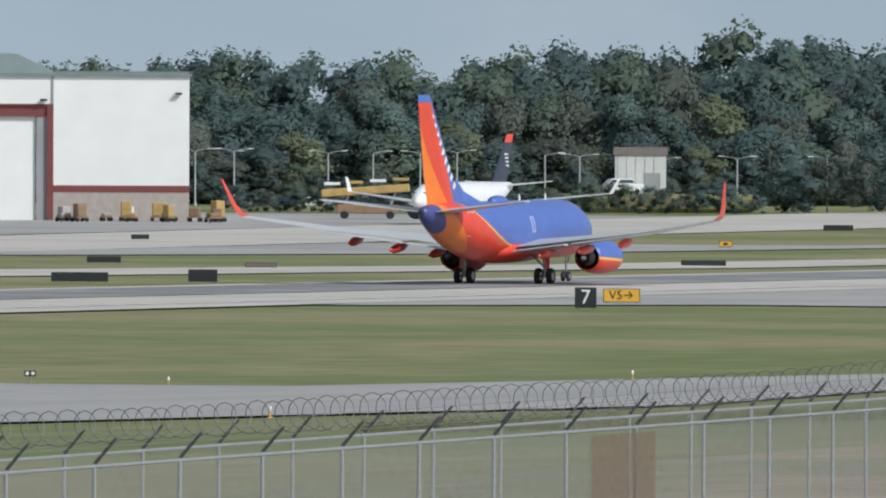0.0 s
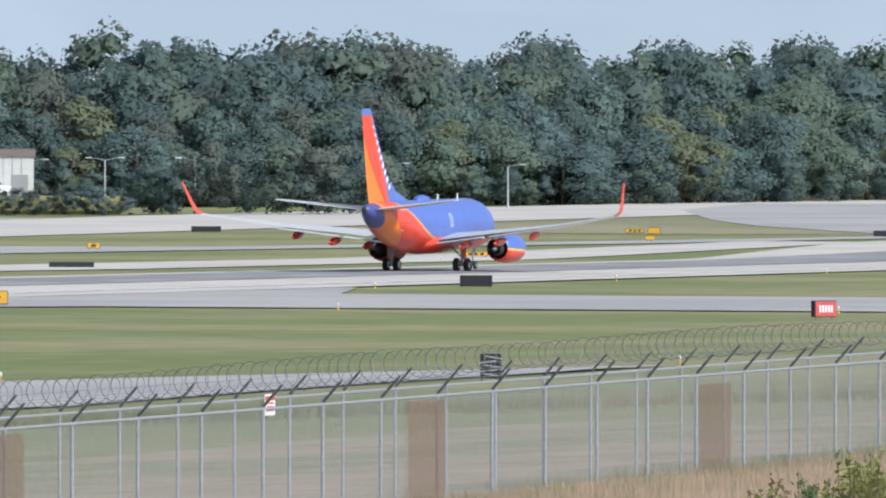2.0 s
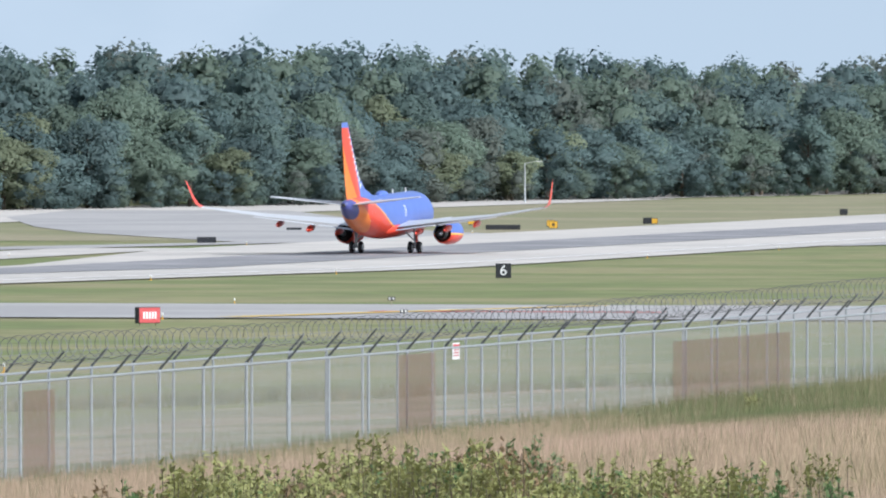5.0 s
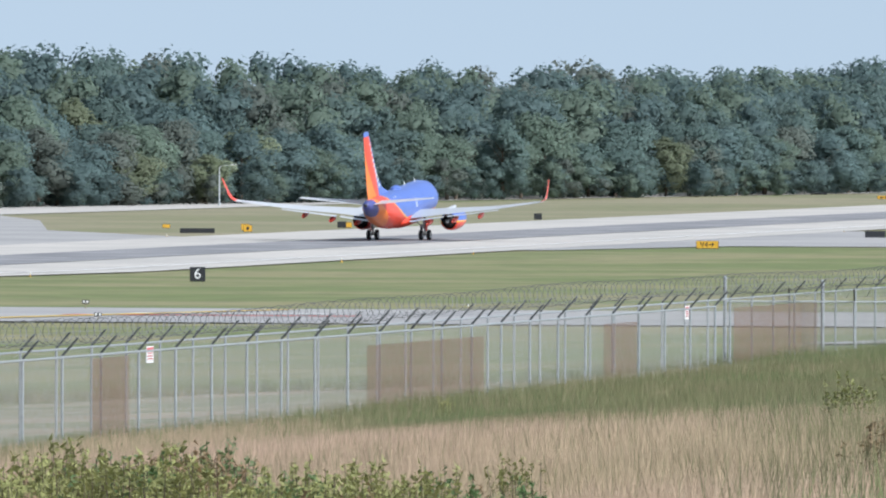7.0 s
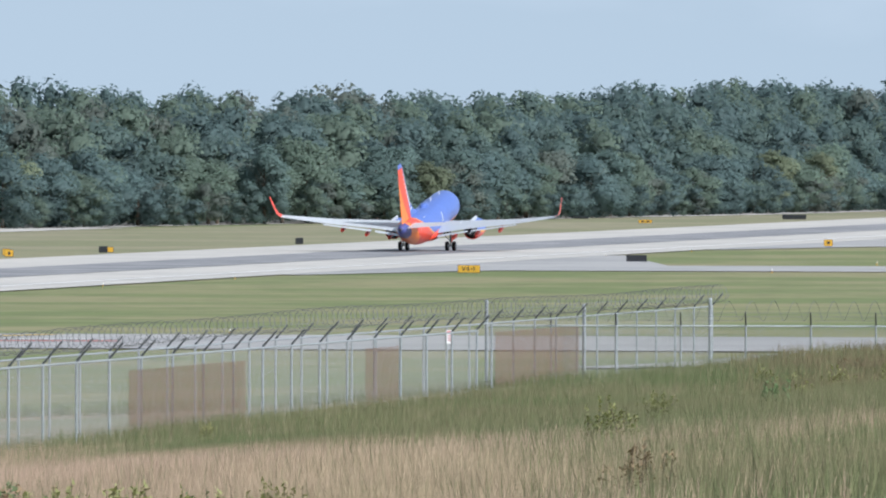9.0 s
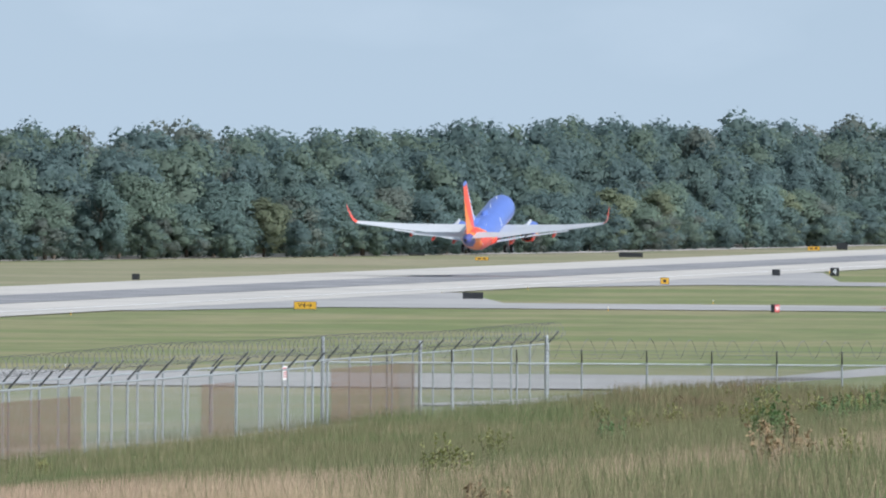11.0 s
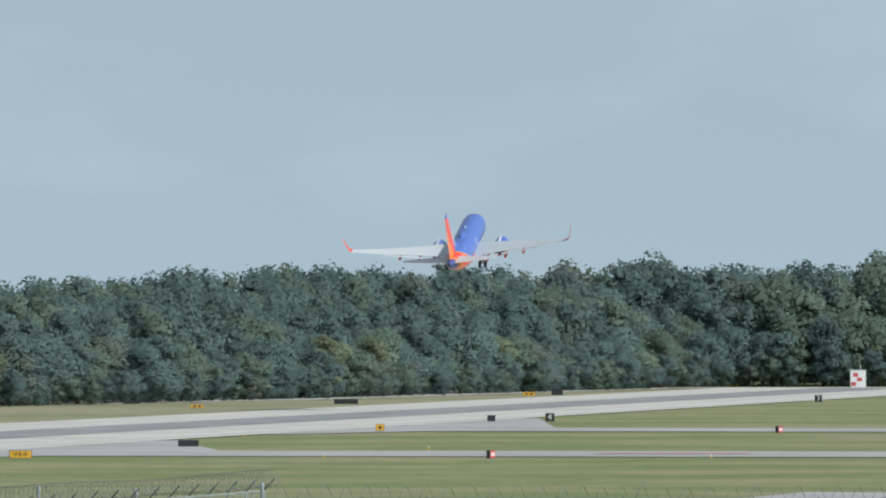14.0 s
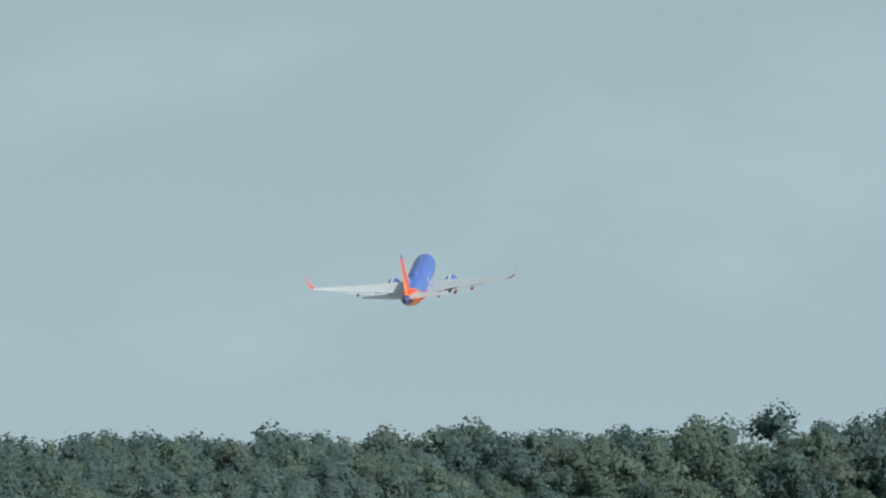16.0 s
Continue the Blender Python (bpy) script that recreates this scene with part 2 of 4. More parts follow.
def crown_mesh(rng, tall, wide, bulk, leaves, leaf):
    """A domed crown of a few uneven boughs, each a dense shell of small leaf sprays."""
    lumps, mid = [], Vector((0, 0, tall * .42))
    for i in range(bulk):
        h = .10 + .72 * (i + rng.random()) / bulk
        reach = wide * .5 * math.sqrt(max(.08, 1 - ((h - .34) / .62) ** 2)) * rng.uniform(.35, .72)
        a_ = i * 2.4 + rng.uniform(-.7, .7)
        lumps.append((Vector((math.cos(a_) * reach, math.sin(a_) * reach, tall * h)), wide * rng.uniform(.18, .31), rng.uniform(.8, 1.15)))
    lumps.append((Vector((rng.uniform(-.06, .06) * wide, rng.uniform(-.06, .06) * wide, tall * rng.uniform(.80, .86))), wide * rng.uniform(.15, .2), 1.1))
    verts, faces, norms = [], [], []
    for c, r, sz in lumps:
        o, seed = len(verts), rng.uniform(0, 99)
        for v in BALL[0]:
            q = r * (.52 + .3 * noise.noise(v * 1.7 + Vector((seed, 0, 0))))
            verts.append(c + Vector((v.x * q, v.y * q, v.z * q * sz)))
            norms.append((v * .3 + (verts[-1] - mid).normalized() * .7).normalized())
        faces += [tuple(k + o for k in f) for f in BALL[1]]
    share = [r * r for _, r, _ in lumps]
    picks = rng.choices(range(len(lumps)), share, k=leaves * 2)
    made = 0
    for i in picks:
        if made >= leaves:
            break
        c, r, sz = lumps[i]
        d = Vector((rng.gauss(0, 1), rng.gauss(0, 1), rng.gauss(0.25, 1))).normalized()
        lumpy = 1 + .28 * noise.noise(d * 2.6 + c)
        p = c + Vector((d.x, d.y, d.z * sz)) * (r * rng.uniform(.62, 1.04) * lumpy)
        if any(j != i and (p - q[0]).length < q[1] * .62 for j, q in enumerate(lumps)):
            continue
        made += 1
        p.z = max(p.z, rng.uniform(0, tall * 0.06))
        nrm = (d + Vector((rng.uniform(-.8, .8), rng.uniform(-.8, .8), rng.uniform(-.5, .9)))).normalized()
        t1 = nrm.orthogonal().normalized()
        t2 = nrm.cross(t1)
        a_ = rng.uniform(0, 6.283)
        t1, t2 = t1 * math.cos(a_) + t2 * math.sin(a_), t2 * math.cos(a_) - t1 * math.sin(a_)
        s = leaf * rng.uniform(0.5, 1.3)
        w_ = s * rng.uniform(0.5, 0.9)
        o = len(verts)
        verts += [p - t1 * s * .45 - t2 * w_ * .55, p + t1 * s * .6, p - t1 * s * .3 + t2 * w_ * .55]
        faces.append((o, o + 1, o + 2))
        norms += [(d * .3 + (p - mid).normalized() * .55 + nrm * .2 + Vector((0, 0, .15))).normalized()] * 3
    return verts, faces, norms


def tree(tall, wide, seed, leafmat, bulk=9, leaves=4400, leaf=0.64, name="tree"):
    rng = random.Random(seed)
    root = new(name)
    bm = bmesh.new()
    tube(bm, (0, 0, -0.3), (0.1, 0, tall * 0.4), 0.028 * tall * 0.7, 0.016 * tall * 0.7, 7)
    tube(bm, (0.1, 0, tall * 0.38), (0, 0.1, tall * 0.85), 0.016 * tall * 0.7, 0.05, 6)
    for _ in range(6):
        a_, h = rng.uniform(0, 6.28), rng.uniform(0.3, 0.65)
        tube(bm, (0.05, 0, tall * h), (math.cos(a_) * wide * .33, math.sin(a_) * wide * .33, tall * (h + .15)), 0.09, 0.03, 5)
    part("trunk", bm, M_BARK, root)
    v, f, nn = crown_mesh(rng, tall, wide, bulk, leaves, leaf)
    mesh_object("crown", v, f, leafmat, root, normals=nn)
    return root


PROTO = [tree(h, w, 40 + i, M_HAZED_LEAVES[c]) for i, (h, w, c) in enumerate(
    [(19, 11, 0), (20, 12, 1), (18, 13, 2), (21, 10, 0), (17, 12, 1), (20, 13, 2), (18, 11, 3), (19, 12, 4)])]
for p_ in PROTO:
    tagged(p_, "leafy broadleaf tree in the dense wood behind the airfield", "tree", "trees of the wood")
# edge of the wood: x, y, tree height factor
EDGE = [(-640, 1330, 0.87), (-540, 1400, 0.88), (-470, 1440, 0.94), (-432, 1480, 1.02), (-405, 1580, 1.02), (-385, 1690, 1.04),
        (-365, 1790, 1.02), (-345, 1900, 0.95), (-330, 2040, 0.95), (-318, 2200, 1.02), (-304, 2380, 1.1)]
EDGE_END = [(-395, 2370, 1.13), (-304, 2385, 1.22), (-250, 2405, 1.28), (-140, 2425, 1.31)]
EDGE_SHED = [(-500, 1312, 1.0), (-462, 1324, 1.0), (-438, 1334, 1.0)]
rng = random.Random(7)
used = set()
deep_v, deep_f, deep_m, deep_n = [], [], [], []


def wood(edge, row, back, up, gap, spread):
    """One row of the wood, set back from its edge; far rows are joined, the near ones stand as single trees."""
    for (x0, y0, f0), (x1, y1, f1) in zip(edge, edge[1:]):
        seg = Vector((x1 - x0, y1 - y0))
        n = max(1, int(seg.length / (gap if 1450 < y0 < 2350 else gap * .6)))
        side = Vector((-seg.y, seg.x)).normalized()
        if side.dot(Vector((-1, 2))) < 0:
            side = -side
        for i in range(n):
            k = (i + rng.random() * 0.8) / n
            p_ = Vector((x0, y0)) + seg * k + side * (back + rng.uniform(-3, 3))
            s = (f0 + (f1 - f0) * k) * up * rng.uniform(1 - spread, 1 + spread)
            w_ = max(s, .8) * 1.1 if row >= 0 else s * 1.5
            idx = rng.choice((0, 0, 1, 1, 2, 2, 3, 4, 5, 6, 7))
            m = pose(p_.x, p_.y, 0, 0, 0, rng.uniform(0, 360)) @ Matrix.Diagonal((w_ * rng.uniform(.9, 1.1), w_ * rng.uniform(.9, 1.1), s, 1))
            if row > 1 or row < 0 or (row == 1 and p_.y > 1690):
                v, f, nn = DEEP[idx % 4]
                r3 = m.to_3x3()
                deep_n.extend((r3 @ q).normalized() for q in nn)
                o = len(deep_v)
                deep_v.extend(m @ q for q in v)
                deep_f.extend(tuple(q + o for q in ff) for ff in f)
                deep_m.extend([rng.choice((0, 0, 0, 1, 1, 2, 2, 2, 4))] * len(f))
            elif idx not in used:
                used.add(idx)
                PROTO[idx].matrix_basis = m
            else:
                copy_thing(PROTO[idx], Matrix()).matrix_basis = m


DEEP = [crown_mesh(random.Random(90 + i), 20, 12, 6, 1000, 0.84) for i in range(4)]
for line in (EDGE, EDGE_END):
    for row in ((-1, -4, 0.26, 4.5, .35), (0, 0, 0.56, 7.4, .28), (1, 8, 0.78, 7.8, .18), (2, 18, 0.92, 8.6, .12), (3, 33, 1.02, 10.5, .11), (4, 50, 1.06, 12.0, .11), (5, 70, 1.10, 12.5, .12)):
        wood(line, *row)
wood(EDGE_SHED, -1, 0, 0.16, 1.9, .3)
wood([(-442, 1344, 1.0), (-430, 1350, 1.1), (-414, 1362, 1.0)], -1, 0, 0.36, 4.5, .25)
deep = mesh_object("deep_wood", deep_v, deep_f, M_HAZED_LEAVES[0], normals=deep_n)
for m_ in M_HAZED_LEAVES[1:]:
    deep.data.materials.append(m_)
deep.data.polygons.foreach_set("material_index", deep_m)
tagged(deep, "dense broadleaf wood rising behind its front trees", "wood", kind="stuff")

# ---- the airliner ----
def paint(name, build):
    """Glossy aircraft paint whose colour fields follow the body's own coordinates."""
    m = bpy.data.materials.new(name)
    m.use_nodes = True
    n, l = m.node_tree.nodes, m.node_tree.links
    b = n["Principled BSDF"]
    b.inputs["Roughness"].default_value, b.inputs["Coat Weight"].default_value = 0.38, 0.25
    tc = n.new("ShaderNodeTexCoord")
    sp = n.new("ShaderNodeSeparateXYZ")
    l.new(tc.outputs["Object"], sp.inputs[0])

    def op(kind, *ins):
        q = n.new("ShaderNodeMath")
        q.operation = kind
        for i, v in enumerate(ins):
            if isinstance(v, (int, float)):
                q.inputs[i].default_value = v
            else:
                l.new(v, q.inputs[i])
        return q.outputs[0]

    def choose(fac, c1, c2):
        q = n.new("ShaderNodeMix")
        q.data_type = "RGBA"
        l.new(fac, q.inputs["Factor"])
        for k, c in (("A", c1), ("B", c2)):
            if isinstance(c, tuple):
                q.inputs[k].default_value = (*c, 1)
            else:
                l.new(c, q.inputs[k])
        return q.outputs["Result"]
    out = build(sp.outputs, op, choose)
    nz = n.new("ShaderNodeTexNoise")
    nz.inputs["Scale"].default_value = 0.8
    l.new(tc.outputs["Object"], nz.inputs["Vector"])
    mr = n.new("ShaderNodeMapRange")
    mr.inputs["To Min"].default_value, mr.inputs["To Max"].default_value = 0.86, 1.12
    l.new(nz.outputs["Fac"], mr.inputs["Value"])
    hs = n.new("ShaderNodeHueSaturation")
    l.new(mr.outputs[0], hs.inputs["Value"])
    l.new(out, hs.inputs["Color"])
    l.new(hs.outputs[0], b.inputs["Base Color"])
    return m


BLUE, RED, ORANGE, GOLD = (0.085, 0.15, 0.46), (0.70, 0.062, 0.028), (0.83, 0.20, 0.02), (0.86, 0.42, 0.06)


def body_fields(s, op, choose):
    # the blue back ends along a curve that sweeps up towards the tail
    aft = op("MAXIMUM", op("SUBTRACT", -1.5, s[1]), 0.0)
    line = op("ADD", 2.35, op("MULTIPLY", op("POWER", aft, 2.0), 0.036))
    v = op("SUBTRACT", s[2], line)
    c = choose(op("GREATER_THAN", v, 0.0), GOLD, BLUE)
    c = choose(op("LESS_THAN", v, -0.16), c, RED)
    c = choose(op("LESS_THAN", v, -2.55), c, ORANGE)
    tailcone = op("ADD", s[1], op("MULTIPLY", op("SUBTRACT", s[2], 4.0), 0.45))
    return choose(op("LESS_THAN", tailcone, -14.0), c, (0.06, 0.07, 0.24))


def fin_fields(s, op, choose):
    h = op("DIVIDE", op("SUBTRACT", s[2], 5.2), 7.3)
    trail = op("ADD", -15.3, op("MULTIPLY", h, -1.9))
    chord = op("SUBTRACT", 7.0, op("MULTIPLY", h, 4.6))
    c0 = op("DIVIDE", op("SUBTRACT", s[1], trail), chord)
    c = choose(op("LESS_THAN", op("ADD", c0, op("MULTIPLY", h, 0.75)), 0.50), RED, ORANGE)
    c = choose(op("GREATER_THAN", c0, op("ADD", 0.66, op("MULTIPLY", h, 0.12))), c, BLUE)
    return choose(op("GREATER_THAN", h, 0.93), c, BLUE)


def nacelle_fields(s, op, choose):
    v = op("ADD", s[2], op("MULTIPLY", s[1], 0.05))
    c = choose(op("GREATER_THAN", v, -0.02), GOLD, BLUE)
    return choose(op("LESS_THAN", v, -0.2), c, RED)


M_BODY, M_FIN, M_NAC = paint("body_paint", body_fields), paint("fin_paint", fin_fields), paint("nacelle_paint", nacelle_fields)
M_WING = mat("wing_grey", (0.54, 0.55, 0.56), 0.38, 0.05, vary=0.08, scale=1.5)
M_RED = mat("red_gloss", RED, 0.35, vary=0.1, scale=1.0, coat=0.3)
M_TYRE = mat("tyre", (0.025, 0.025, 0.027), 0.9, vary=0.2, scale=6)
M_METAL = mat("bare_metal", (0.42, 0.42, 0.43), 0.35, 0.9, vary=0.15, scale=4)
M_DARK = mat("dark_exhaust", (0.05, 0.048, 0.046), 0.55, 0.4, vary=0.2, scale=4)
M_GWHITE = mat("gloss_white", (0.78, 0.78, 0.77), 0.35, vary=0.06, scale=1.0, coat=0.3)


def ring(y, zc, rw, rh, k=28):
    return [(math.sin(2 * math.pi * i / k) * rw, y, zc + math.cos(2 * math.pi * i / k) * rh) for i in range(k)]


def blade(sections, k=9):
    """A lifting surface: sections of (point at the leading edge, chord, thickness, across), across is the unit of thickness."""
    prof = [(0, 0), (0.06, .55), (0.2, .95), (0.4, 1.0), (0.7, .55), (1.0, .04), (0.7, -.3), (0.4, -.55), (0.15, -.6), (0.04, -.35)]
    rings = []
    for p, chord, th, across in sections:
        rings.append([tuple(Vector(p) + Vector((0, -c * chord, 0)) + Vector(across) * (t_ * th)) for c, t_ in prof])
    return loft(rings)


def airliner():
    root = new("airliner")
    st = [(16.4, 2.72, .06, .06), (16.2, 2.75, .38, .4), (15.7, 2.82, .72, .74), (15.0, 2.95, 1.05, 1.1), (14.2, 3.08, 1.34, 1.4), (13.2, 3.2, 1.58, 1.68),
          (12.0, 3.3, 1.78, 1.9), (10.5, 3.35, 1.88, 2.0), (5, 3.35, 1.88, 2.0), (0, 3.35, 1.88, 2.0), (-5.5, 3.35, 1.88, 2.0), (-7.5, 3.46, 1.84, 1.9),
          (-9.5, 3.68, 1.7, 1.68), (-11.5, 3.96, 1.44, 1.4), (-13.5, 4.28, 1.05, 1.06), (-15, 4.5, .7, .74), (-16.0, 4.66, .42, .46), (-16.5, 4.72, .24, .27)]
    body = part("fuselage", loft([ring(*s) for s in st]), M_BODY, root, "blue, red and orange painted fuselage", smooth=True)
    bm = bmesh.new()
    tube(bm, (0, -16.4, 4.72), (0, -16.75, 4.75), .2, .16, 14)
    part("exhaust_outlet", bm, M_DARK, body)
    # belly fairing between the wings
    part("belly_fairing", loft([ring(y, 2.0, rw, rh, 20) for y, rw, rh in ((6.6, .5, .2), (5.2, 1.7, .7), (2, 2.05, .85), (-2.5, 2.05, .85), (-4.5, 1.5, .6), (-6, .4, .15))]), M_RED, body, smooth=True)
    # fin with its dorsal fillet
    fin = part("vertical_fin", blade([((0, -8.4, 4.9), 6.9, .22, (1, 0, 0)), ((0, -10.6, 7.2), 5.5, .2, (1, 0, 0)), ((0, -14.6, 12.1), 2.6, .1, (1, 0, 0)), ((0, -15.0, 12.5), 2.2, .05, (1, 0, 0))]), M_FIN, root, "orange and red fin with a blue leading edge")
    part("dorsal_fillet", loft([[(0.05, -4.9, 5.30), (0, -4.9, 5.34), (-.05, -4.9, 5.30)], [(.16, -8.2, 5.2), (0, -8.2, 6.05), (-.16, -8.2, 5.2)], [(.2, -10, 5.1), (0, -9.9, 7.0), (-.2, -10, 5.1)]]), M_FIN, fin)
    for side in (1, -1):
        for i in range(9):     # row of pale blocks up the leading edge
            h = 0.17 + i * 0.077
            y = -15.3 - 1.9 * h + (7.0 - 4.6 * h) * (0.80 - 0.02 * i)
            bm = bmesh.new()
            box(bm, 0, 0, 0, .03, .52, .34)
            ob = part("marking", bm, M_GWHITE, fin)
            ob.matrix_basis = pose(side * (.2 - .012 * i), y, 5.2 + 7.3 * h, 42, 0, 0)
    for side, nm in ((1, "starboard"), (-1, "port")):
        wing = part("wing", blade([((side * 1.2, 6.0, 2.2), 9.2, .52, (0, 0, 1)), ((side * 1.9, 5.4, 2.26), 8.4, .5, (0, 0, 1)), ((side * 5.8, 2.75, 2.72), 5.75, .33, (0, 0, 1)),
                              ((side * 11, -.55, 3.28), 3.7, .2, (0, 0, 1)), ((side * 16.3, -3.9, 4.1), 1.75, .09, (0, 0, 1)), ((side * 16.75, -4.25, 4.2), 1.6, .08, (-side * .3, 0, .95))]), M_WING, root, "light grey metal wing")
        part("winglet", blade([((side * 16.7, -4.2, 4.2), 1.55, .09, (-side * .35, 0, .94)), ((side * 17.15, -4.65, 4.5), 1.15, .07, (-side * .8, 0, .6)),
                               ((side * 17.4, -5.2, 5.1), .85, .05, (-side * .97, 0, .25)), ((side * 17.85, -6.5, 6.75), .36, .02, (-side * .97, 0, .25))]), M_RED, wing, "red upswept winglet")
        # trailing-edge flaps, set for take-off
        part("flap", blade([((side * 2.0, -3.05, 1.98), 1.25, .1, (0, .1, 1)), ((side * 5.6, -3.0, 2.45), 1.15, .09, (0, .1, 1))]), M_WING, wing)
        part("flap", blade([((side * 6.1, -3.0, 2.5), 1.1, .09, (0, .1, 1)), ((side * 11.8, -4.05, 3.25), .8, .06, (0, .1, 1))]), M_WING, wing)
        for fx, fy, fz, ln in ((3.9, -2.6, 1.85, 1.0), (6.7, -2.6, 2.15, 1.0), (9.6, -3.0, 2.6, .85)):
            part("flap_track_fairing", loft([[(side * fx + math.sin(q) * r_, fy + yy * ln, fz + math.cos(q) * r_ * 1.3 + dz) for q in [i * math.pi / 5 for i in range(10)]]
                                             for yy, r_, dz in ((1.9, .04, .15), (1.1, .2, .05), (.1, .26, 0), (-.9, .2, -.1), (-1.6, .05, -.15))]), M_RED, wing, "red flap track fairing", smooth=True)
        # engine
        eng = new("engine")
        eng.parent = root
        eng.matrix_basis = pose(side * 4.83, 4.8, 1.5)
        outer = [(2.75, .86), (2.95, .97), (2.6, 1.06), (1.5, 1.14), (.2, 1.13), (-1.0, 1.02), (-1.75, .88)]
        inner = [(-1.75, .83), (-1.0, .86), (.5, .8), (2.6, .80), (2.75, .86)]
        rings = [[(math.sin(2 * math.pi * i / 24) * r_, y, math.cos(2 * math.pi * i / 24) * r_) for i in range(24)] for y, r_ in outer + inner]
        part("nacelle", loft(rings, False), M_NAC, eng, "blue and red engine nacelle with a gold line", smooth=True)
        part("fan_duct", loft([ring(y, 0, r_, r_, 20) for y, r_ in ((.4, .8), (-1.2, .86))]), M_DARK, eng, smooth=True)
        part("core_nozzle", loft([ring(y, 0, r_, r_, 20) for y, r_ in ((-.6, .62), (-1.8, .56), (-2.5, .46), (-2.52, .40), (-2.0, .38))]), M_DARK, eng, "dark metal core nozzle", smooth=True)
        part("exhaust_cone", loft([ring(y, 0, r_, r_, 16) for y, r_ in ((-1.6, .34), (-2.4, .28), (-3.1, .04))]), M_METAL, eng, smooth=True)
        bm = bmesh.new()
        box(bm, 0, -.6, 1.1, .26, 4.6, .75, .06)
        part("pylon", bm, M_WING, eng)
        part("stabilizer", blade([((side * .6, -11.4, 4.75), 4.1, .2, (0, 0, 1)), ((side * 3.9, -13.3, 5.12), 2.9, .14, (0, 0, 1)), ((side * 7.17, -15.2, 5.5), 1.5, .07, (0, 0, 1))]), M_WING, root, "light grey tailplane")
        # main gear, hinged at the wing root
        leg = new("main_gear")
        leg.parent = root
        leg.matrix_basis = pose(side * 2.86, 0, 2.0)
        bm = bmesh.new()
        tube(bm, (0, 0, .4), (0, 0, -1.75), .12, .11, 10)
        tube(bm, (-side * 1.1, .1, -.1), (0, 0, -1.15), .07, .06, 8)
        tube(bm, (0, .5, -.2), (0, 0, -1.0), .05, .05, 6)
        tube(bm, (-.5, 0, -1.73), (.5, 0, -1.73), .09, .09, 8)
        part("strut", bm, M_METAL, leg)
        bm = bmesh.new()
        box(bm, side * .2, 0, -.7, .05, .8, 1.15, .02)
        part("gear_door", bm, M_RED, leg)
        for wx in (-.43, .43):
            wheel(leg, wx, 0, -1.735, .565, .4)
        # right and left doors drawn as pale outlines on the skin
        for dy, dz, dw, dh in ((-10.6, 3.9, .78, 1.6), (.6, 3.75, .5, 1.0)):
            door_outline(body, side, dy, dz, dw, dh)
        for i in range(4):
            bm = bmesh.new()
            box(bm, 0, 0, 0, .03, .16, .28)
            ob = part("registration_bar", bm, M_GWHITE, body)
            ob.matrix_basis = pose(side * 1.20, -7.3 - i * .27, 4.92, 0, side * 40, 0)
    leg = new("nose_gear")
    leg.parent = root
    leg.matrix_basis = pose(0, 12.6, 1.3)
    bm = bmesh.new()
    tube(bm, (0, 0, .2), (0, 0, -1.25), .08, .07, 8)
    tube(bm, (0, .7, .1), (0, 0, -.7), .05, .05, 6)
    tube(bm, (-.25, 0, -1.26), (.25, 0, -1.26), .05, .05, 6)
    part("strut", bm, M_METAL, leg)
    for wx in (-.2, .2):
        wheel(leg, wx, 0, -1.26, .34, .2)
    bm = bmesh.new()
    bmesh.ops.create_uvsphere(bm, u_segments=14, v_segments=8, radius=1, matrix=Matrix.Translation((0, -1.4, 5.3)) @ Matrix.Diagonal((.55, 1.5, .42, 1)))
    part("antenna_dome", bm, M_BODY, body, smooth=True)
    for y in (3.2, 8.5):
        part("blade_antenna", blade([((0, y, 5.3), .4, .04, (1, 0, 0)), ((0, y - .15, 5.75), .2, .02, (1, 0, 0))]), M_GWHITE, body)
    root.empty_display_size = 2
    tagged(root, "twin-jet airliner in blue, red and orange paint taking off", "airplane")
    return root


def wheel(leg, x, y, z, r, w):
    hub = new("wheel")
    hub.parent = leg
    hub.matrix_basis = pose(x, y, z)
    k = 20
    rings = [[(dx * w, math.sin(2 * math.pi * i / k) * r * q, math.cos(2 * math.pi * i / k) * r * q) for i in range(k)] for dx, q in ((-.42, .55), (-.5, .8), (-.36, .97), (0, 1), (.36, .97), (.5, .8), (.42, .55))]
    part("tyre", loft(rings), M_TYRE, hub, smooth=True)
    bm = bmesh.new()
    tube(bm, (-.45 * w, 0, 0), (.45 * w, 0, 0), r * .5, r * .5, 12)
    part("rim", bm, M_METAL, hub)


def door_outline(body, side, y, z, w, h):
    """A thin pale frame that lies on the curved skin."""
    def skin(yy, zz):
        zc = 3.35 if yy > -5.5 else 3.35 + (-5.5 - yy) * .1
        rw, rh = (1.88, 2.0) if yy > -5.5 else (1.88 - (-5.5 - yy) ** 1.6 * .0265, 2.0 - (-5.5 - yy) ** 1.3 * .055)
        if yy > 11.9:
            zc, rw, rh = 3.28, 1.76, 1.88
        q = max(0.0, 1 - ((zz - zc) / rh) ** 2)
        return Vector((side * (rw * math.sqrt(q) + .02), yy, zz))
    bm = bmesh.new()
    pts = [(y - w / 2, z - h / 2), (y - w / 2, z), (y - w / 2, z + h / 2), (y + w / 2, z + h / 2), (y + w / 2, z), (y + w / 2, z - h / 2)]
    for i in range(len(pts)):
        tube(bm, skin(*pts[i]), skin(*pts[(i + 1) % len(pts)]), .022, .022, 4)
    part("door_outline", bm, M_GWHITE, body)


AIRLINER = airliner()

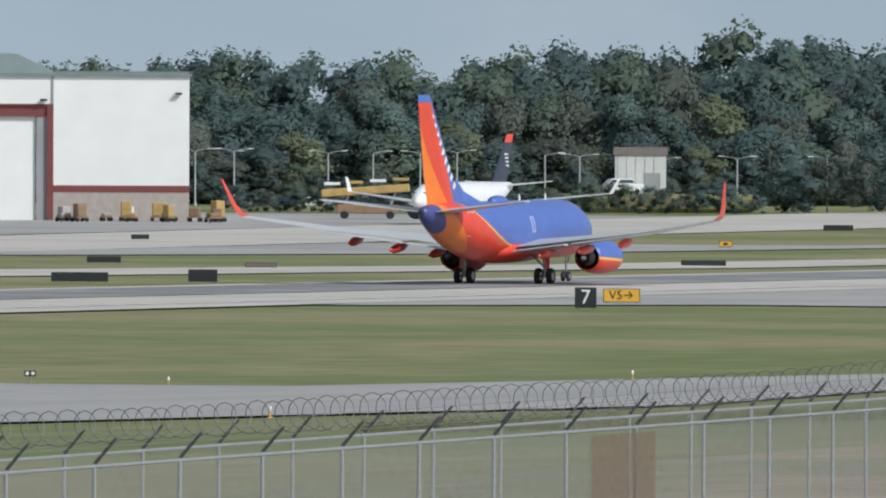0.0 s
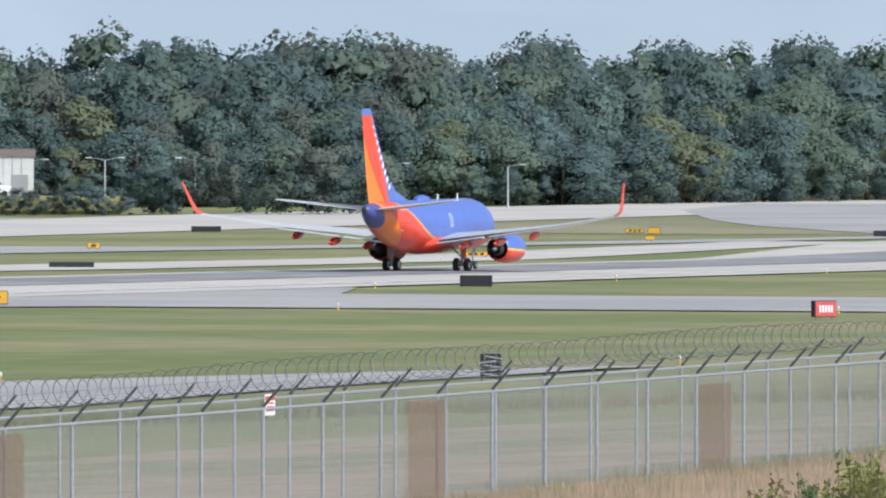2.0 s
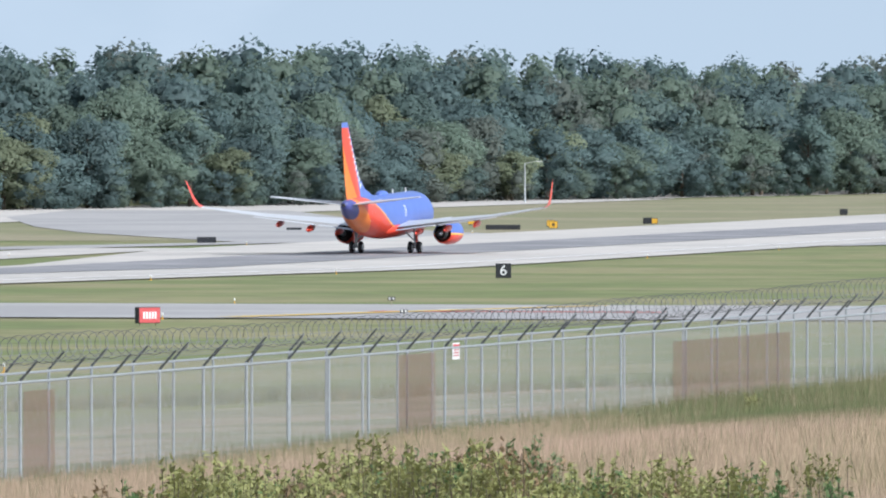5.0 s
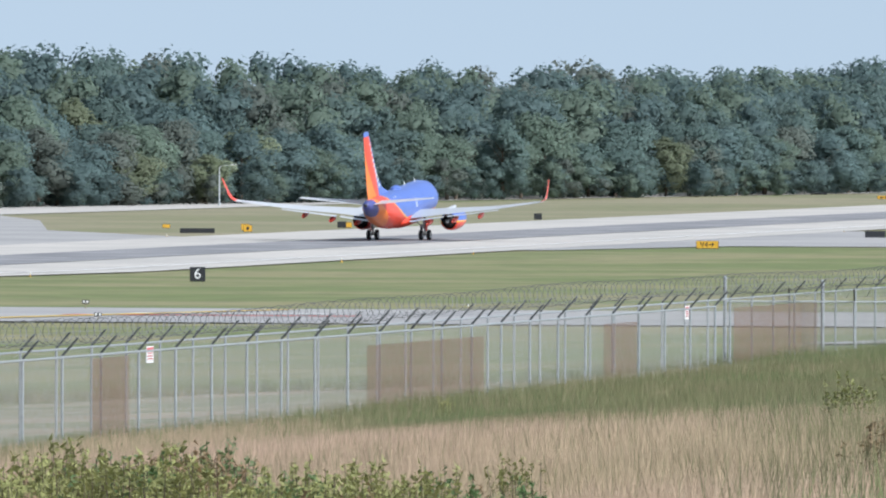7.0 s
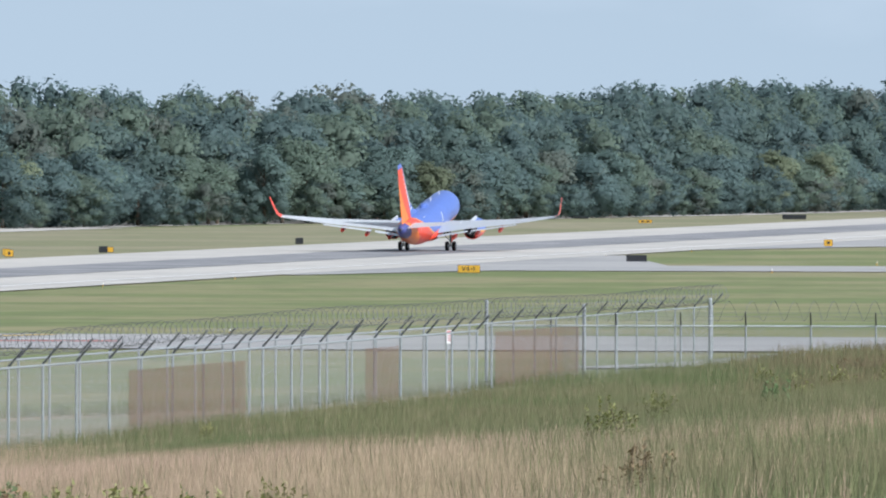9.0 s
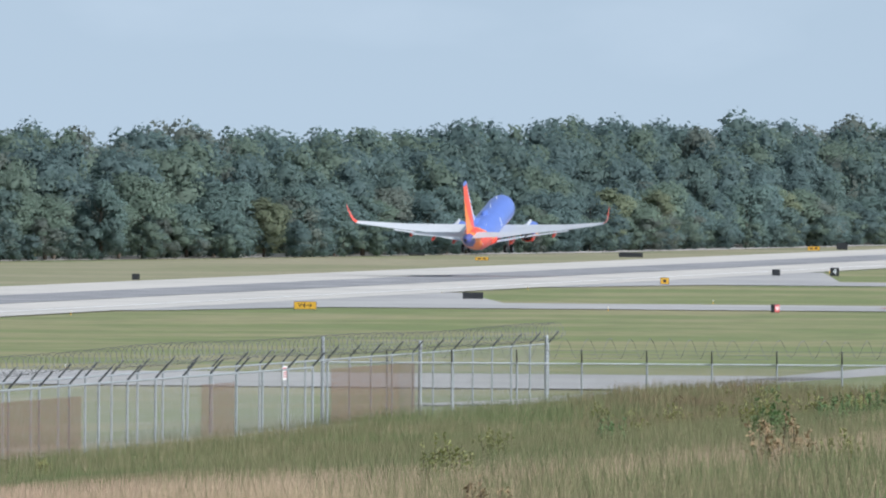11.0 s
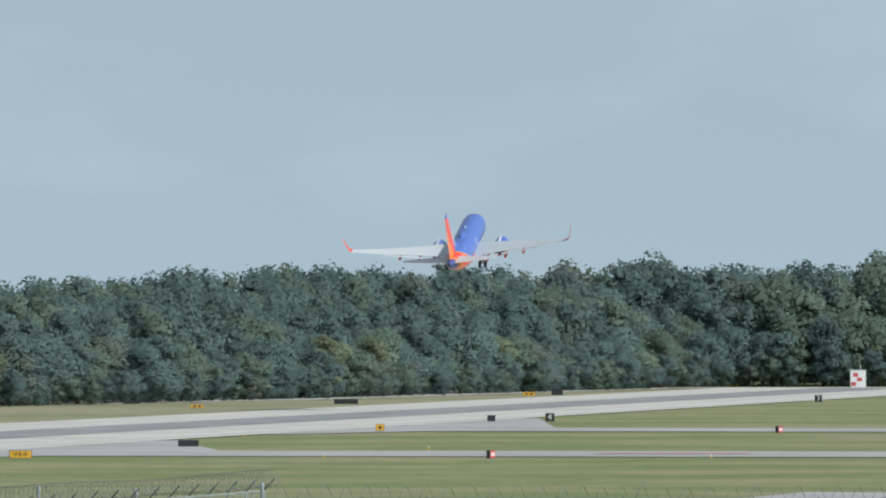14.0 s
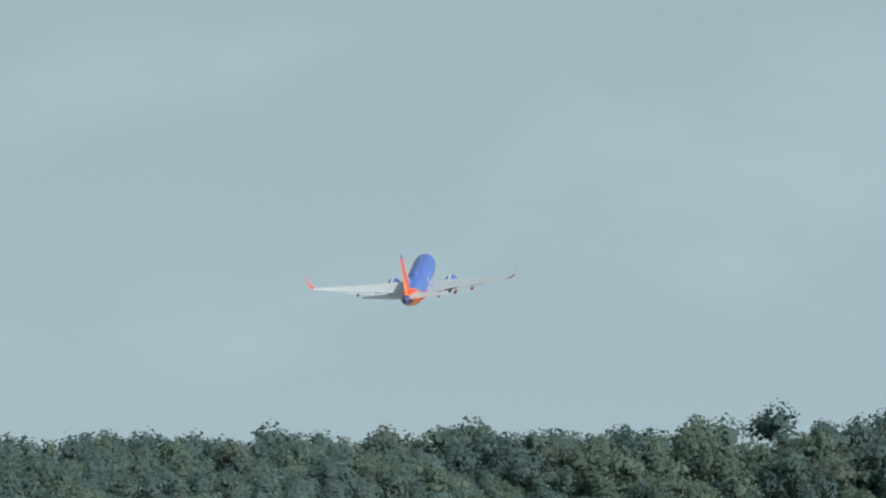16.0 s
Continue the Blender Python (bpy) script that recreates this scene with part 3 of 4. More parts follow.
# ---- fences ----
M_GALV = mat("galvanised_steel", (0.36, 0.38, 0.39), 0.55, 0.35, vary=0.2, scale=8)
M_RAIL = mat("pale_steel_rail", (0.58, 0.60, 0.62), 0.5, 0.2, vary=0.12, scale=6)
M_ARM = mat("dull_steel_arm", (0.12, 0.125, 0.13), 0.6, 0.5, vary=0.2, scale=8)
M_RUST = mat("rusty_steel", (0.19, 0.15, 0.12), 0.75, 0.4, vary=0.3, scale=8)
M_WIRE = mat("razor_wire", (0.17, 0.17, 0.17), 0.6, 0.3, vary=0.2, scale=5)


def mesh_material(name, color, size, share):
    """Woven wire: crossing strands with open air between them."""
    m = bpy.data.materials.new(name)
    m.use_nodes = True
    n, l = m.node_tree.nodes, m.node_tree.links
    b, out = n["Principled BSDF"], n["Material Output"]
    b.inputs["Base Color"].default_value = (*color, 1)
    b.inputs["Roughness"].default_value, b.inputs["Metallic"].default_value = 0.5, 0.4
    tc = n.new("ShaderNodeTexCoord")
    sp = n.new("ShaderNodeSeparateXYZ")
    l.new(tc.outputs["Object"], sp.inputs[0])
    strands = []
    for sign in (1, -1):
        q = n.new("ShaderNodeMath")
        q.operation = "MULTIPLY_ADD"
        q.inputs[1].default_value = sign
        l.new(sp.outputs[2], q.inputs[0]), l.new(sp.outputs[1], q.inputs[2])
        d = n.new("ShaderNodeMath")
        d.operation = "DIVIDE"
        d.inputs[1].default_value = size
        l.new(q.outputs[0], d.inputs[0])
        fr = n.new("ShaderNodeMath")
        fr.operation = "FRACT"
        l.new(d.outputs[0], fr.inputs[0])
        lt = n.new("ShaderNodeMath")
        lt.operation = "LESS_THAN"
        lt.inputs[1].default_value = share
        l.new(fr.outputs[0], lt.inputs[0])
        strands.append(lt.outputs[0])
    mx = n.new("ShaderNodeMath")
    mx.operation = "MAXIMUM"
    l.new(strands[0], mx.inputs[0]), l.new(strands[1], mx.inputs[1])
    tr, ms = n.new("ShaderNodeBsdfTransparent"), n.new("ShaderNodeMixShader")
    l.new(mx.outputs[0], ms.inputs[0]), l.new(tr.outputs[0], ms.inputs[1]), l.new(b.outputs[0], ms.inputs[2])
    l.new(ms.outputs[0], out.inputs["Surface"])
    return m


M_LINK = mesh_material("chain_link", (0.35, 0.345, 0.335), 0.06, 0.12)
M_SCREEN = mesh_material("brown_screen", (0.24, 0.15, 0.105), 0.07, 0.31)


def fence(name, origin, angle, first, count, pitch, top, screens, label, coil, rusty=(), slope=None):
    """Posts with barbed arms, a top rail and woven wire; the posts stand pitch apart from the origin."""
    root = new(name)
    root.matrix_basis = pose(origin[0], origin[1], 0, 0, 0, -math.degrees(angle))
    s_, c_ = math.sin(angle), math.cos(angle)

    def land(d):
        return height(origin[0] + d * s_, origin[1] + d * c_)
    post_h = {}
    for i in range(first, first + count):
        d = i * pitch
        z0 = land(d)
        zt = top
        key = round(zt - z0, 1)
        if key not in post_h:
            bm = bmesh.new()
            tube(bm, (0, 0, -key - .3), (0, 0, 0), .03, .03, 8)
            bm2 = bmesh.new()
            tube(bm2, (0, 0, -.01), (.33, 0, .36), .028, .022, 5)
            me1, me2 = bpy.data.meshes.new("post"), bpy.data.meshes.new("arm")
            bm.to_mesh(me1), bm2.to_mesh(me2)
            bm.free(), bm2.free()
            me1.materials.append(M_GALV), me2.materials.append(M_ARM)
            post_h[key] = (me1, me2)
        po = new("post", post_h[key][0])
        po.parent = root
        po.location = (0, d, zt)
        ar = new("arm", post_h[key][1])
        ar.parent = po
    lo, hi = first * pitch, (first + count - 1) * pitch
    bm = bmesh.new()
    tube(bm, (0, lo, top - .04), (0, hi, top - .04), .024, .024, 6)
    part("top_rail", bm, M_RAIL if name == "corner_fence" else M_GALV, root)
    for k, (ax, az) in enumerate(((.11, .12), (.22, .24), (.32, .35))):
        bm = bmesh.new()
        tube(bm, (ax, lo, top + az), (ax, hi, top + az), .006, .006, 3)
        part("barbed_strand", bm, M_WIRE, root)
    n = int((hi - lo) / 3.05) + 1
    vs, fs = [], []
    for i in range(n + 1):
        d = lo + (hi - lo) * i / n
        vs += [(0.01, d, land(d)), (0.01, d, top - .05)]
        if i:
            fs.append((2 * i - 2, 2 * i, 2 * i + 1, 2 * i - 1))
    mesh_object("wire_mesh", vs, fs, M_LINK, root, label="galvanised chain-link mesh")
    for d0, d1, drop in screens:
        mesh_object("screen_panel", [(.05, d0, land(d0)), (.05, d1, land(d1)), (.05, d1, top - drop), (.05, d0, top - drop)], [(0, 1, 2, 3)], M_SCREEN, root, label="rust-brown woven privacy panel")
    if coil:
        c0, c1, cz = coil
        vs, fs, loops = [], [], int((c1 - c0) / .62)
        seg, rr = 12, random.Random(5)
        for i in range(loops * seg + 1):
            a_ = 2 * math.pi * i / seg
            wob = .27 * (1 + .1 * math.sin(i * .013) + .06 * math.sin(i * .21))
            d = c0 + (c1 - c0) * i / (loops * seg) + .1 * math.sin(i * .05)
            cx, cz_ = .34 + math.cos(a_) * wob, cz + math.sin(a_) * wob + .05 * math.sin(i * .004)
            for q in range(3):
                b_ = 2 * math.pi * q / 3
                vs.append((cx + math.cos(a_) * .008 * math.cos(b_), d + .008 * math.sin(b_), cz_ + math.sin(a_) * .008 * math.cos(b_)))
            if i:
                o = (i - 1) * 3
                for q in range(3):
                    fs.append((o + q, o + (q + 1) % 3, o + 3 + (q + 1) % 3, o + 3 + q))
        mesh_object("razor_coil", vs, fs, M_WIRE, root, label="coiled razor wire along the top")
    return tagged(root, label, "fence")


fence("security_fence", (-64.45, 162.65), 0.024, -14, 80, 3.05, 9.08, [(165, 177, .3)], "galvanised chain-link fence topped with coiled razor wire", (-40, 198, 9.08 + .40))
fence("chain_link_fence", (-58.4, 148.5), 0.024, -9, 58, 3.05, 9.42,
      [(19.3, 22.1, .12), (41, 43, .1), (58, 60, .2), (84.5, 87.5, .1), (108.4, 120, .3), (133, 136.8, .25)],
      "galvanised chain-link fence with barbed arms and brown panels", None)
fence("corner_fence", (-62.45, 337.0), 1.45, 0, 24, 1.9, 8.85, [], "galvanised chain-link fence with barbed arms in tall weeds", (0, 44, 8.85 + .38))
for nm, px_, py_, pz_ in (("gate_post", -62.4, 336.8, 9.5), ("gate_post", -60.0, 339.6, 9.35), ("gate_post", -56.8, 343.0, 9.5)):
    bm = bmesh.new()
    z0 = height(px_, py_)
    tube(bm, (0, 0, -.3), (0, 0, pz_ - z0), .055, .055, 10)
    tube(bm, (0, 0, pz_ - z0), (0, 0, pz_ - z0 + .06), .065, .03, 10)
    ob = part(nm, bm, M_GALV)
    ob.matrix_basis = pose(px_, py_, z0)
    tagged(ob, "tall capped galvanised gate post at the fence corner", "post")

# ---- airfield signs ----
M_SBLACK = mat("sign_black", (0.022, 0.023, 0.026), 0.5, vary=0.2, scale=3)
M_SYEL = mat("sign_yellow", (0.72, 0.40, 0.03), 0.5, vary=0.12, scale=3)
M_SRED = mat("sign_red", (0.52, 0.08, 0.08), 0.5, vary=0.12, scale=3)
M_SWHITE = mat("sign_white", (0.8, 0.8, 0.78), 0.5, vary=0.08, scale=3)
M_LEGS = mat("sign_leg", (0.35, 0.30, 0.2), 0.6, 0.3, vary=0.2, scale=5)


def facing(x, y):
    """The turn that faces the bank from (x, y)."""
    return math.degrees(math.atan2(x, -y)) + 180


def letters(text, size, material, parent):
    cu = bpy.data.curves.new("lettering", "FONT")
    cu.body, cu.size, cu.align_x, cu.align_y, cu.extrude = text, size, "CENTER", "CENTER", 0.012
    tmp = bpy.data.objects.new("lettering", cu)
    scene.collection.objects.link(tmp)
    me = bpy.data.meshes.new_from_object(tmp.evaluated_get(bpy.context.evaluated_depsgraph_get()))
    bpy.data.objects.remove(tmp)
    me.materials.clear()
    me.materials.append(material)
    ob = new("lettering", me)
    ob.parent = parent
    return ob


def sign(name, x, y, w, h, face, label, text=None, ink=None, size=.7, turn=0.0, bars=0, thick=.28, fan=None):
    z = height(x, y)
    root = new(name)
    root.matrix_basis = pose(x, y, z, 0, 0, facing(x, y) + turn)
    bm = bmesh.new()
    leg = .16 if h > .5 else .05
    box(bm, 0, 0, leg + (h - leg) / 2, w, thick, h - leg, .03)
    part("housing", bm, M_SBLACK, root)
    bm = bmesh.new()
    box(bm, 0, -thick / 2 - .006, leg + (h - leg) / 2, w - .08, .012, h - leg - .08)
    part("face", bm, face, root)
    nleg = max(2, int(w / 1.2) + 1)
    for i in range(nleg):
        bm = bmesh.new()
        lx = -w / 2 + .2 + (w - .4) * i / (nleg - 1)
        tube(bm, (lx, 0, -.1), (lx, 0, leg + .05), .035, .035, 6)
        part("leg", bm, M_LEGS, root)
    if text:
        ob = letters(text, size, ink, root)
        ob.matrix_basis = pose(0, -thick / 2 - .02, leg + (h - leg) / 2, 90, 0, 0)
    for i in range(bars):
        bm = bmesh.new()
        bw = (w - .5) / bars
        box(bm, -w / 2 + .25 + bw * (i + .5), -thick / 2 - .016, leg + (h - leg) * .5, bw * .6, .012, (h - leg) * .42)
        part("bar", bm, ink, root)
    return tagged(root, label, "airfield sign", "airfield signs")


for n_, x, y in (("7", -214.9, 621.7), ("6", -206.8, 890.4), ("4", -221.8, 1579.0), ("3", -228.2, 1947.2)):
    sign("distance_sign", x, y, 1.22, 1.3, M_SBLACK, f"black runway distance sign with a white figure {n_}", n_, M_SWHITE, 1.15)
sign("exit_sign", -221.7, 647.8, 2.15, .95, M_SYEL, "yellow taxiway sign reading V5 with an arrow", "V5→", M_SBLACK, .72)
sign("exit_sign", -217.5, 1164.1, 2.28, .95, M_SYEL, "yellow taxiway sign reading V4 with an arrow", "V4→", M_SBLACK, .72)
for x, y, w, h in ((-411, 1057, 1.75, .6), (-338.4, 862.4, 2.7, .64), (-287, 727, 3.8, .78), (-280.5, 733, 1.95, .98), (-375.8, 1168, 3.1, .75), (-298, 891, 3.6, .5),
                   (-225.1, 759.2, 2.2, .92), (-299.8, 1157, 1.95, .75), (-322, 1282, 1.7, .34), (-297.8, 1282, 3.9, .7), (-360.5, 1218, 1.1, .6), (-293.5, 1454, 1.0, .93),
                   (-218.7, 1271, 2.25, .87), (-295, 1345, 1.05, .9), (-299.1, 1890, 3.9, .92), (-336.7, 1902, 2.6, .47), (-230, 1580, 1.1, 1.0), (-294.5, 2106, 2.0, 1.4)):
    sign("sign_back", x, y, w, h, M_SBLACK, "dark rear side of an airfield guidance sign")
for x, y, w, h, b_ in ((-345, 1038, 1.2, .7, 1), (-296.5, 1000, 2.1, .6, 3), (-332, 1178, 1.9, .6, 3), (-327.4, 1169, 1.3, .82, 0), (-313.8, 1119, 1.0, .6, 0), (-313.6, 1334, .92, .6, 0), (-295.4, 1297, 1.0, .95, 1),
                       (-294.5, 1346.5, .8, .8, 0), (-225, 1449, 1.1, .98, 1), (-308.7, 1802, 2.1, .7, 2), (-299.6, 1314, .9, .9, 1), (-296, 2080, 2.2, .9, 2), (-297, 2384, 2.3, .9, 0)):
    sign("guidance_sign", x, y, w, h, M_SYEL, "small yellow airfield guidance sign", bars=b_, ink=M_SBLACK)
tagged(sign("dead_sign", -314.7, 834.7, 2.4, .52, M_RUST, "low weathered brown sign beyond the runway"), category="airfield sign")
sign("holding_sign", -163.3, 617.4, 1.45, 1.05, M_SRED, "red holding position sign with pale bars", bars=5, ink=M_SWHITE, turn=35, thick=.4)
sign("holding_sign", -170.4, 1170.2, 1.9, .97, M_SRED, "red holding position sign with pale bars", bars=5, ink=M_SWHITE, turn=74, thick=.4)
sign("holding_sign", -172.6, 1431.3, 1.9, .97, M_SRED, "red holding position sign with pale bars", bars=5, ink=M_SWHITE, turn=74, thick=.4)
# painted holding marks on the exits
strip("holding_marks_1", [(678, -166, -148), (681, -166, -148)], M_REDPAINT, .11, "red and white holding marks painted on the taxiway", "marking")
strip("holding_marks_2", [(688, -164, -150), (690, -164, -150)], M_WHITE, .12, "white holding marks painted on the taxiway", "marking")
strip("holding_line_1", [(650, -168, -166), (712, -160, -158.4)], M_YELPAINT, .12, "yellow holding line across the taxiway", "marking")
strip("holding_marks_3", [(1215, -166, -150), (1220, -166, -150)], M_REDPAINT, .12, "red holding marks painted on the taxiway", "marking")
strip("holding_marks_4", [(1490, -166, -150), (1496, -166, -150)], M_REDPAINT, .12, "red holding marks painted on the taxiway", "marking")

M_LAMPW = mat("lamp_white", (0.75, 0.73, 0.66), 0.5, vary=0.1, scale=6)


def marker(x, y, h, twin, label):
    root = new("runway_guard_light" if twin else "edge_light")
    root.matrix_basis = pose(x, y, height(x, y), 0, 0, facing(x, y))
    bm = bmesh.new()
    tube(bm, (0, 0, -.05), (0, 0, h * .7), .035, .03, 8)
    tube(bm, (0, 0, 0), (0, 0, .04), .12, .1, 10)
    part("stem", bm, M_LEGS if twin else M_SYEL, root)
    if twin:
        bm = bmesh.new()
        box(bm, 0, 0, h * .82, .46, .14, h * .36, .03)
        part("head", bm, M_SBLACK, root)
        for sx in (-.11, .11):
            bm = bmesh.new()
            tube(bm, (sx, -.06, h * .82), (sx, -.1, h * .82), .075, .07, 12)
            part("lens", bm, M_LAMPW, root)
    else:
        bm = bmesh.new()
        bmesh.ops.create_uvsphere(bm, u_segments=8, v_segments=6, radius=1, matrix=Matrix.Translation((0, 0, h * .85)) @ Matrix.Diagonal((.06, .06, .1, 1)))
        part("globe", bm, M_LAMPW, root)
    return tagged(root, label, "airfield light", "airfield lights")


marker(-169, 422.9, .62, True, "small black twin guard light beside the road")
marker(-172.4, 711.4, .62, True, "small black twin guard light beside the taxiway")
marker(-158, 655, .5, True, "small black twin guard light beside the taxiway")
for x, y in ((-163.9, 424.6), (-145, 425), (-132, 351), (-118, 425), (-200, 646.5), (-185, 721), (-170, 646), (-150, 721), (-232.5, 760), (-232.5, 820), (-232.5, 880), (-232.5, 940), (-232.5, 1000),
             (-232.5, 1060), (-232.5, 1120), (-232.5, 1330), (-232.5, 1390), (-293.8, 980), (-293.8, 1060), (-293.8, 1150), (-293.8, 1250), (-190, 1186), (-150, 1186), (-190, 1258), (-232.5, 1650)):
    marker(x, y, .36, False, "low airfield edge light on a yellow stem")

# notice boards
for ox, oy, oz, nm in ((-63.5, 200.8, 8.75, 0), (-62.0, 261.7, 8.6, 0), (-60.6, 320.8, 8.58, 0)):
    root = new("warning_sign")
    root.matrix_basis = pose(ox + .1, oy, oz, 0, 0, 90 - 10)
    bm = bmesh.new()
    box(bm, 0, 0, .18, .40, .012, .38, .003)
    part("board", bm, M_SWHITE, root)
    bm = bmesh.new()
    box(bm, 0, -.01, .30, .36, .008, .08)
    part("red_band", bm, M_SRED, root)
    for i in range(3):
        bm = bmesh.new()
        box(bm, 0, -.01, .21 - i * .065, .27, .008, .028)
        part("bar", bm, M_SRED, root)
    tagged(root, "white warning notice with red print fixed to the fence", "sign", "fence notices")

# ---- hangar, apron and car park ----
M_CLAD = mat("white_cladding", (0.85, 0.84, 0.80), 0.6, vary=0.05, scale=0.3)
M_MAROON = mat("maroon_trim", (0.20, 0.055, 0.05), 0.6, vary=0.1, scale=1)
M_BLOCKW = mat("grey_block_wall", (0.42, 0.37, 0.33), 0.85, vary=0.15, scale=1.2)
M_ROOF = mat("grey_green_roof", (0.20, 0.24, 0.23), 0.6, vary=0.1, scale=0.5)
M_SHADE = mat("grey_steel_and_shade", (0.33, 0.33, 0.33), 0.6, vary=0.1, scale=0.5)
M_GLASS = mat("dark_glass", (0.03, 0.035, 0.045), 0.1, vary=0.1, scale=1)

hang = new("hangar")
hang.matrix_basis = pose(-467.4, 1217, 0, 0, 0, 21)      # local x runs along the front, origin at the front corner


def hpart(name, x0, x1, y0, y1, z0, z1, material, label=""):
    bm = bmesh.new()
    box(bm, (x0 + x1) / 2, (y0 + y1) / 2, (z0 + z1) / 2, x1 - x0, y1 - y0, z1 - z0)
    return part(name, bm, material, hang, label)


hpart("base_wall", -15.1, 0, 0, .5, 0, 3.2, M_BLOCKW, "pinkish block base wall")
hpart("trim_band", -15.1, 0.02, -.04, .5, 3.2, 3.95, M_MAROON)
hpart("front_wall", -15.1, 0, 0.02, .5, 3.95, 16.1, M_CLAD, "white sheet-metal wall")
hpart("side_wall", -.5, 0, .5, 40, 0, 16.1, M_CLAD)
hpart("door_jamb", -15.8, -15.1, -.05, .6, 0, 12.8, M_MAROON)
# front-facing grey strip: shade of the recess's side put into its colour
hpart("return_wall", -17.0, -15.8, .3, .5, 0, 11.6, M_SHADE)
hpart("lintel", -48, -15.1, -.05, .6, 12.8, 13.0, M_MAROON)
hpart("lintel_band", -48, -15.8, .2, .6, 11.6, 12.8, M_MAROON)
hpart("upper_wall", -48, -15.12, 0.02, .5, 13.0, 16.1, M_CLAD)
for i in range(4):
    hpart("sliding_door", -17.1 - 7 * (i + 1), -17.1 - 7 * i, .62 + .3 * (i % 2), .85 + .3 * (i % 2), 0, 11.6, M_CLAD, "tall white sliding door leaf")
hpart("eave", -48, .3, -.3, 1, 16.1, 16.4, M_ROOF)
bm = loft([[(-15, -.3, 16.4), (-15, 40, 16.4), (-60, 40, 16.4), (-60, -.3, 16.4)], [(-19.5, 3, 18.6), (-19.5, 36, 18.6), (-60, 36, 20.0), (-60, 3, 20.0)]])
part("roof", bm, M_ROOF, hang)
bm = bmesh.new()
box(bm, -7.5, 20, 16.5, 15, 40.5, .3)
part("roof_slab", bm, M_ROOF, hang)
for lx, lz in ((-1.2, 14.2), (-16.2, 13.45)):
    bm = bmesh.new()
    box(bm, lx, -.35, lz, .8, .5, .22, .05)
    part("wall_lamp", bm, M_SBLACK, hang)
bm = bmesh.new()
tube(bm, (-15.2, -.1, 13.0), (-15.2, -.1, 16.2), .07, .07, 8)
part("downpipe", bm, M_SHADE, hang)
tagged(hang, "large white metal hangar with maroon trim and sliding doors", "hangar")

# shed among the trees
shed = new("shed")
shed.matrix_basis = pose(-457.6, 1344, 2.2, 0, 0, 19)
bm = bmesh.new()
box(bm, 0, 3, 2.4, 6.2, 6, 4.8)
part("wall", bm, mat("pale_shed", (0.62, 0.62, 0.58), 0.7, vary=0.1, scale=1), shed)
bm = loft([[(-3.3, -.2, 4.8), (3.3, -.2, 4.8), (3.3, 6.2, 4.8), (-3.3, 6.2, 4.8)], [(-3.3, 2.6, 5.7), (3.3, 2.6, 5.7), (3.3, 3.4, 5.7), (-3.3, 3.4, 5.7)]])
part("roof", bm, mat("brown_roof", (0.16, 0.13, 0.115), 0.7, vary=0.15, scale=1), shed)
bm = bmesh.new()
box(bm, 1.4, -.03, 1.3, 2.0, .06, 2.6)
part("door", bm, M_SHADE, shed)
for i in range(5):
    bm = bmesh.new()
    box(bm, -2.8 + i * 1.1, -.02, 2.4, .06, .04, 4.7)
    part("rib", bm, M_SHADE, shed)
tagged(shed, "small pale metal shed at the edge of the wood", "shed")
bm = bmesh.new()
box(bm, 0, 0, 1.1, 26, 12, 2.2, .5)
ob = part("earth_mound", bm, M_TURF)
ob.matrix_basis = pose(-457.6, 1347, 0, 0, 0, 19)
tagged(ob, "low grassy mound that the shed stands on", "mound")

# car park lamps
M_POLE = mat("lamp_pole_steel", (0.55, 0.57, 0.58), 0.45, 0.5, vary=0.08, scale=3)


def lamp(h=8.0, twin=True):
    root = new("parking_lamp")
    bm = bmesh.new()
    tube(bm, (0, 0, 0), (0, 0, h), .12, .08, 8)
    tube(bm, (0, 0, 0), (0, 0, .5), .2, .2, 8)
    part("pole", bm, M_POLE, root)
    for sx in ((-1, 1) if twin else (1,)):
        bm = bmesh.new()
        tube(bm, (0, 0, h), (sx * .9, 0, h + .28), .05, .045, 6)
        tube(bm, (sx * .9, 0, h + .28), (sx * 1.7, 0, h + .38), .045, .04, 6)
        part("bracket", bm, M_POLE, root)
        bm = bmesh.new()
        box(bm, sx * 2.0, 0, h + .4, .8, .3, .14, .04)
        part("lantern", bm, M_GWHITE, root)
    tagged(root, "pale steel car park lamp with curved arms", "street lamp", "car park lamps")
    return root


L2, L1 = lamp(), lamp(8.0, False)
first2 = first1 = True
# azimuth (degrees left of the runway), distance, height, twin
for deg, dist, h, tw in ((20.98, 1480, 1.0, 1), (20.79, 1440, 1.03, 1), (20.68, 1500, .95, 1), (20.33, 1440, 1.0, 1), (20.29, 1520, .93, 1), (20.11, 1440, 1.0, 0), (19.88, 1470, .98, 1),
                         (19.27, 1440, .98, 0), (19.10, 1440, .96, 1), (18.70, 1450, .9, 0), (18.33, 1420, .95, 1), (17.89, 1420, .95, 1), (17.54, 1420, .95, 1), (16.93, 1500, .80, 0), (16.36, 1500, .78, 0), (12.97, 1690, .82, 0),
                         (19.7, 1470, 1.0, 1)):
    m = pose(-dist * math.sin(radians(deg)), dist * math.cos(radians(deg)), 0, 0, 0, deg) @ Matrix.Diagonal((1, 1, h * .86, 1))
    if tw and first2:
        L2.matrix_basis, first2 = m, False
    elif not tw and first1:
        L1.matrix_basis, first1 = m, False
    else:
        copy_thing(L2 if tw else L1, Matrix()).matrix_basis = m


